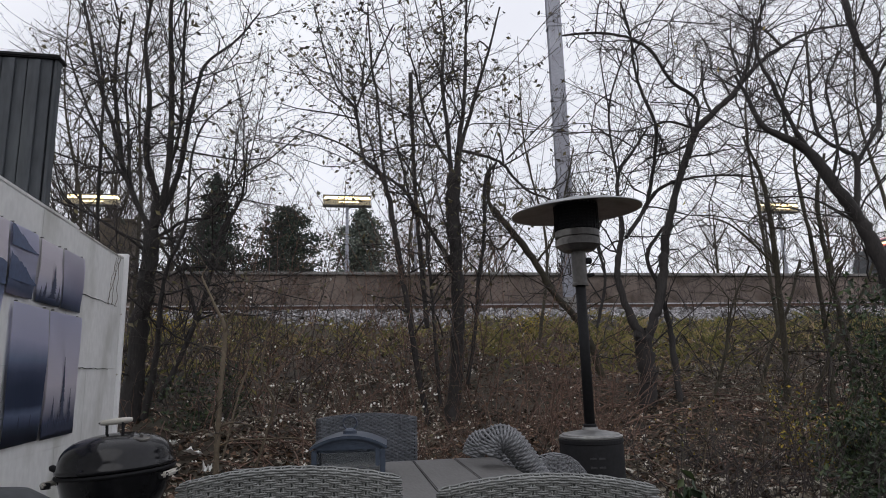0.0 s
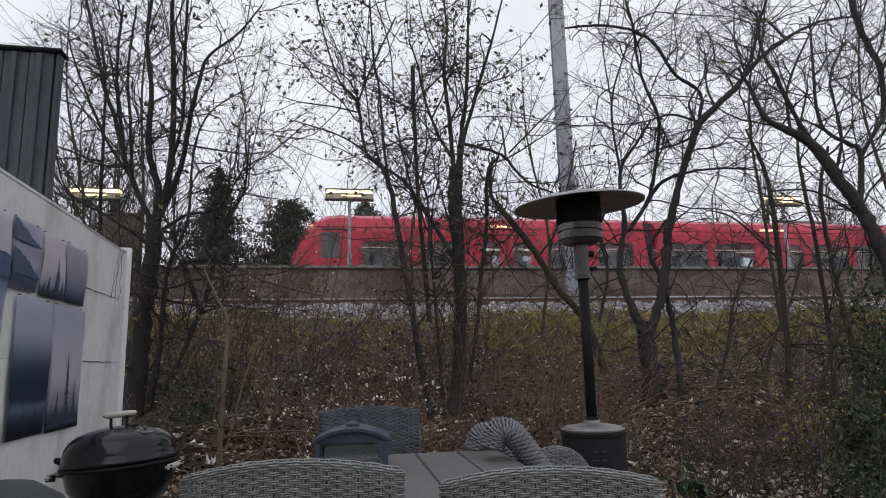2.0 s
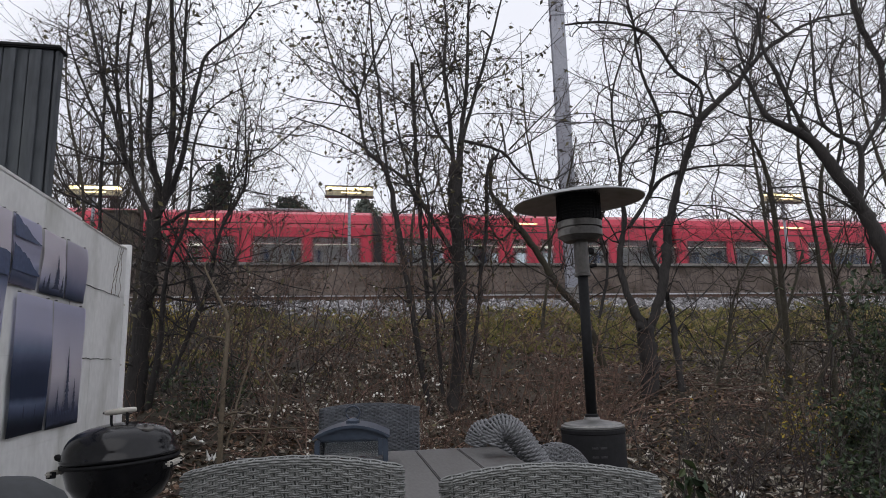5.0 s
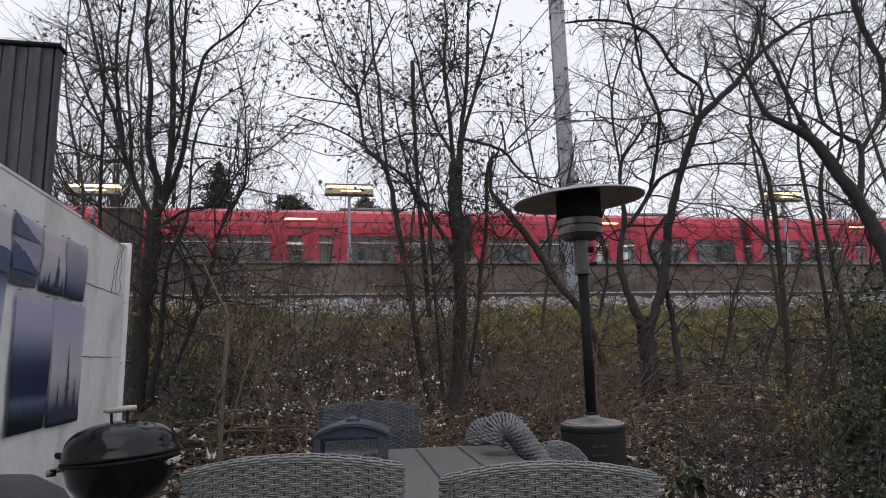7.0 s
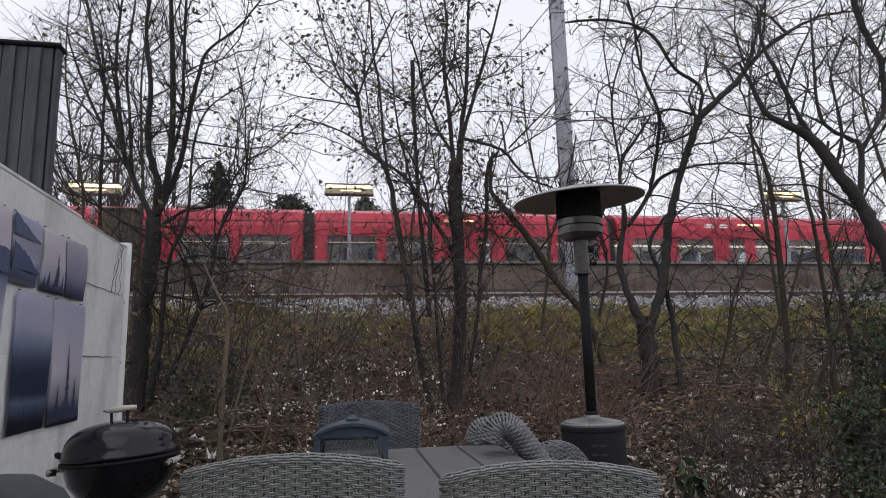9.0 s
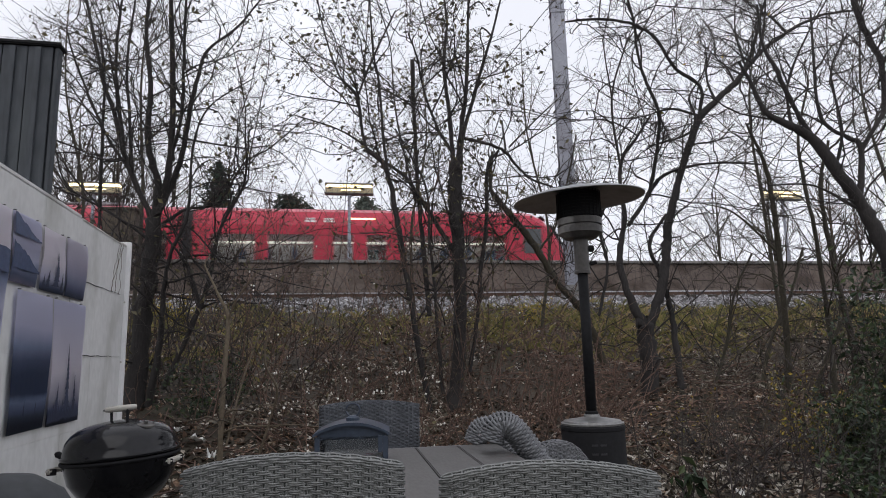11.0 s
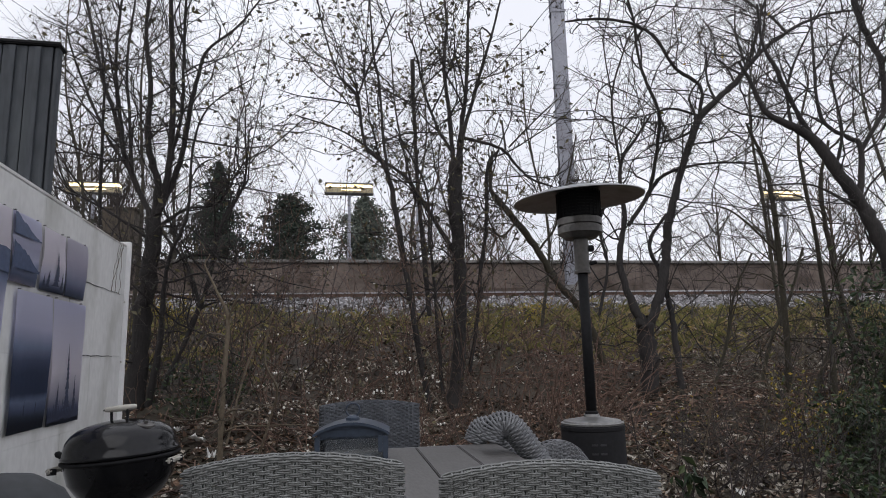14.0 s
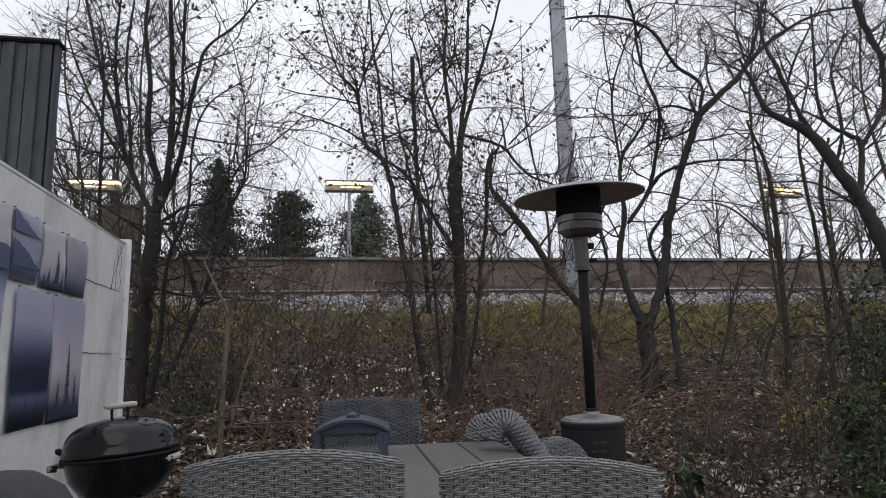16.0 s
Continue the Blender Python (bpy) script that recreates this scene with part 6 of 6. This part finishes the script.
def scatter(n, rng, x0, x1, q0, q1):
    x = rng.uniform(x0, x1, n)
    q = rng.uniform(q0, q1, n)
    y = q + SLANT * x
    return x, y, ground_z(x, y)


def build_litter():
    rng = np.random.default_rng(71)
    x1, y1, z1 = scatter(46000, rng, -9, 13, 5.0, 13.6)
    x2, y2, z2 = scatter(10000, rng, -3, 6, 4.7, 8.0)
    pos = np.stack([np.concatenate([x1, x2]), np.concatenate([y1, y2]), np.concatenate([z1, z2]) + 0.012], -1)
    pos = pos[(pos[:, 0] > -2.4 - 0.0 * pos[:, 1]) | (pos[:, 1] > 5.6)]
    V, F3 = leaf_cards(pos, rng, 0.037, 0.55)
    tagged(fast_mesh("fallen_leaves", V, F3, LITTER, smooth=False), "brown and tan fallen leaves covering the bank", "leaf litter", kind="stuff")
    drifts = [scatter(3600, rng, 3.0, 7.2, 8.0, 10.2), scatter(2400, rng, -2.6, 0.0, 7.2, 10.2), scatter(1500, rng, 1.6, 4.2, 4.9, 6.2)]
    pos = np.concatenate([np.stack([x, y, z + 0.03], -1) for x, y, z in drifts])
    clump = np.sin(2.1 * pos[:, 0] + 1.7 * np.sin(1.9 * pos[:, 1])) * np.sin(2.6 * pos[:, 1] - pos[:, 0])
    pos = pos[clump > -0.25]
    V, F3 = leaf_cards(pos, rng, 0.04, 0.6)
    tagged(fast_mesh("pale_leaves", V, F3, PALE_LITTER, smooth=False), "drifts of bleached grey-tan leaves on the bank", "leaf litter", kind="stuff")
    # broken sticks lying about
    P = []
    x, y, z = scatter(900, rng, -6, 10, 5.1, 12)
    for a, b, c in zip(x, y, z):
        t = rng.uniform(0, 6.28)
        l = rng.uniform(0.1, 0.55)
        dx, dy = l * math.cos(t), l * math.sin(t)
        e = float(ground_z(a + dx, b + dy))
        r = rng.uniform(0.003, 0.009)
        P.append([(a, b, c + 0.02, r), (a + dx * 0.5, b + dy * 0.5, (c + e) / 2 + rng.uniform(0.03, 0.08), r), (a + dx, b + dy, e + 0.03, r * 0.6)])
    x, y, z = scatter(170, rng, 1.0, 6.5, 5.2, 9.5)
    for a, b, c in zip(x, y, z):
        t = rng.normal(0, 0.5)
        l = rng.uniform(0.4, 1.3)
        pts = [(a, b, c + 0.02, 0.009)]
        for k in range(1, 6):
            t += rng.normal(0, 0.2)
            px, py = pts[-1][0] + l / 5 * math.cos(t), pts[-1][1] + l / 5 * math.sin(t)
            pts.append((px, py, float(ground_z(px, py)) + 0.03 + 0.12 * math.sin(k / 5 * 3.1) * rng.random(), 0.009 - 0.0012 * k))
        P.append(pts)
    V, Fc = tubes(P, 4)
    tagged(fast_mesh("sticks", V, Fc, RED_TWIG), "brown broken sticks lying among the leaves", "sticks", kind="stuff")


def build_grass():
    rng = np.random.default_rng(81)
    n = 36000
    x, y, z = scatter(n, rng, -9, 16, 9.2, 14.6)
    q = y - SLANT * x
    keep = rng.random(n) < np.clip((q - 9.2) / 3.5, 0.04, 1) * np.where((x > 0.6) | (x < -3.8), 1.0, 0.36) * (0.25 + 0.75 * (np.sin(1.9 * x + 2 * np.sin(1.3 * q)) * np.sin(1.6 * q + x) > 0.05))
    x, y, z = x[keep], y[keep], z[keep]
    n = len(x)
    a = rng.uniform(0, 6.28, n)
    h = rng.uniform(0.04, 0.17, n) * (1 + 0.8 * (rng.random(n) < 0.08))
    w = rng.uniform(0.005, 0.011, n)
    lx, ly = rng.normal(0, 0.1, n), rng.normal(0, 0.1, n)
    c, s = np.cos(a) * w, np.sin(a) * w
    V = np.stack([np.stack([x - c, y - s, z - 0.02], -1), np.stack([x + c, y + s, z - 0.02], -1), np.stack([x + lx * 0.5 + c * 0.7, y + ly * 0.5 + s * 0.7, z + h * 0.65], -1), np.stack([x + lx * 1.3, y + ly * 1.3, z + h], -1)], 1)
    F4 = 4 * np.arange(n)[:, None] + np.array([[0, 1, 2, 3]])
    tagged(fast_mesh("grass", V.reshape(-1, 3), F4, GRASS, smooth=False), "yellow-green rough grass at the top of the bank", "grass", kind="stuff")


def build_leafy(x, y, n, rx, rz, seed, material, size, label, name="bush", z0=0.0):
    """A leafy bush of thin stems and many leaves."""
    rng = np.random.default_rng(seed)
    gz = float(ground_z(x, y))
    b = thing(name, pose(x, y, gz), label, "bush")
    P, pts = [], []
    for i in range(max(8, n // 45)):
        e = np.array([rng.normal(0, rx * 0.5), rng.normal(0, rx * 0.5), z0 + rz * rng.uniform(0.35, 1.0)])
        f = np.array([rng.normal(0, rx * 0.2), rng.normal(0, rx * 0.2), -0.04])
        mid = (e + f) / 2 + rng.normal(0, 0.08, 3)
        P.append([(*f, 0.006), (*mid, 0.005), (*e, 0.002)])
        m = n // max(8, n // 45)
        u = rng.uniform(0.25, 1.05, m)[:, None]
        pts.append(f * (1 - u) ** 2 + 2 * mid * u * (1 - u) + e * u * u + rng.normal(0, 0.07, (m, 3)))
    V, Fc = tubes(P, 4)
    tagged(fast_mesh("stem_work", V, Fc, TWIG, b), kind="stuff")
    leaves("leaves", np.concatenate(pts), rng, size, material, b)


def build_bushes():
    build_leafy(3.6, 6.3, 520, 0.55, 0.9, 91, YELLOW_LEAF, 0.02, "sparse bush with small yellow leaves")
    build_leafy(3.85, 5.9, 2300, 0.65, 0.8, 92, GREEN_LEAF, 0.03, "low dark green evergreen bush")
    build_leafy(4.75, 6.6, 3400, 0.65, 1.9, 93, GREEN_LEAF, 0.034, "dark green evergreen bush under the bare trees")
    build_leafy(1.72, 4.75, 44, 0.14, 0.42, 94, GREEN_LEAF, 0.055, "leafy green plant beside the patio heater", "garden_plant")
    build_leafy(-2.7, 7.1, 420, 0.45, 0.7, 95, GREEN_LEAF, 0.028, "small green bush under the bare stems")
    build_leafy(3.2, 5.0, 700, 0.5, 0.42, 98, GREEN_LEAF, 0.026, "low dark ground cover beside the patio", "ground_cover")
    build_leafy(-5.3, 12.3, 900, 0.6, 0.5, 99, YELLOW_LEAF, 0.03, "yellow-green weeds under the bare tree", "weed_clump")
    build_leafy(-2.55, 7.6, 380, 0.4, 0.8, 100, GREEN_LEAF, 0.026, "small green bush behind the sapling")
    build_leafy(2.4, 6.6, 60, 0.5, 0.5, 96, YELLOW_LEAF, 0.02, "low stems with a few yellow leaves")
    build_leafy(1.9, 13.0, 260, 0.4, 0.5, 97, YELLOW_LEAF, 0.03, "yellow-green weeds at the top of the bank", "weed_clump")


def build_line_pole():
    p = thing("line_pole", pose(-1.2, 30.0, 2.7), "thin grey steel pole behind the railway", "pole")
    part("shaft", lathe(bmesh.new(), [(0.09, 0.0), (0.085, 2.0), (0.065, 5.0), (0.055, 7.1)], 12), STEEL, p, smooth=True)
    part("cap", lathe(bmesh.new(), [(0.062, 7.1), (0.062, 7.14), (0.02, 7.18)], 12), STEEL, p)
    cuboid("foot", -0.2, 0.2, -0.2, 0.2, -0.1, 0.25, CONCRETE, p, "concrete foot", bevel=0.02)


# ---- build ----
build_ground()
build_patio()
build_unseen_wall()
build_white_wall()
build_canvases()
build_shed()
build_platform()
build_rails()
build_ballast()
for lamp_s, lamp_z in ((-9.95, 6.07), (-2.72, 6.22), (12.35, 6.36)):
    build_platform_lamp(lamp_s, lamp_z)
build_mast()
build_line_pole()
build_mast_creeper()
for scrap in ((-2.45, 6.35, 0.16, 1), (-2.7, 6.5, 0.14, 2), (-2.2, 6.1, 0.08, 3), (2.3, 5.3, 0.07, 4), (-0.75, 6.9, 0.1, 5)):
    build_paper(*scrap)
build_cabinet()
build_furniture()
TRAIN = build_train()
build_conifers()
build_far_trees()
build_trees()
build_shrubs()
build_bushes()
build_grass()
build_litter()


def motions():
    rows = [(0, 19.25), (0.5, 13.15), (1, 7.2), (2, -4.55), (3, -15.63), (4, -26.1), (5, -36.07), (6, -45.53), (7, -54.5), (8, -62.96), (9, -70.65),
            (10, -78.15), (11, -85.25), (12, -91.85), (13, -98.05), (14, -103.41), (15, -108.44), (16, -112.99)]
    walk(TRAIN, [(t, on_track(s, 2.75, RAIL_Z)) for t, s in rows])


motions()
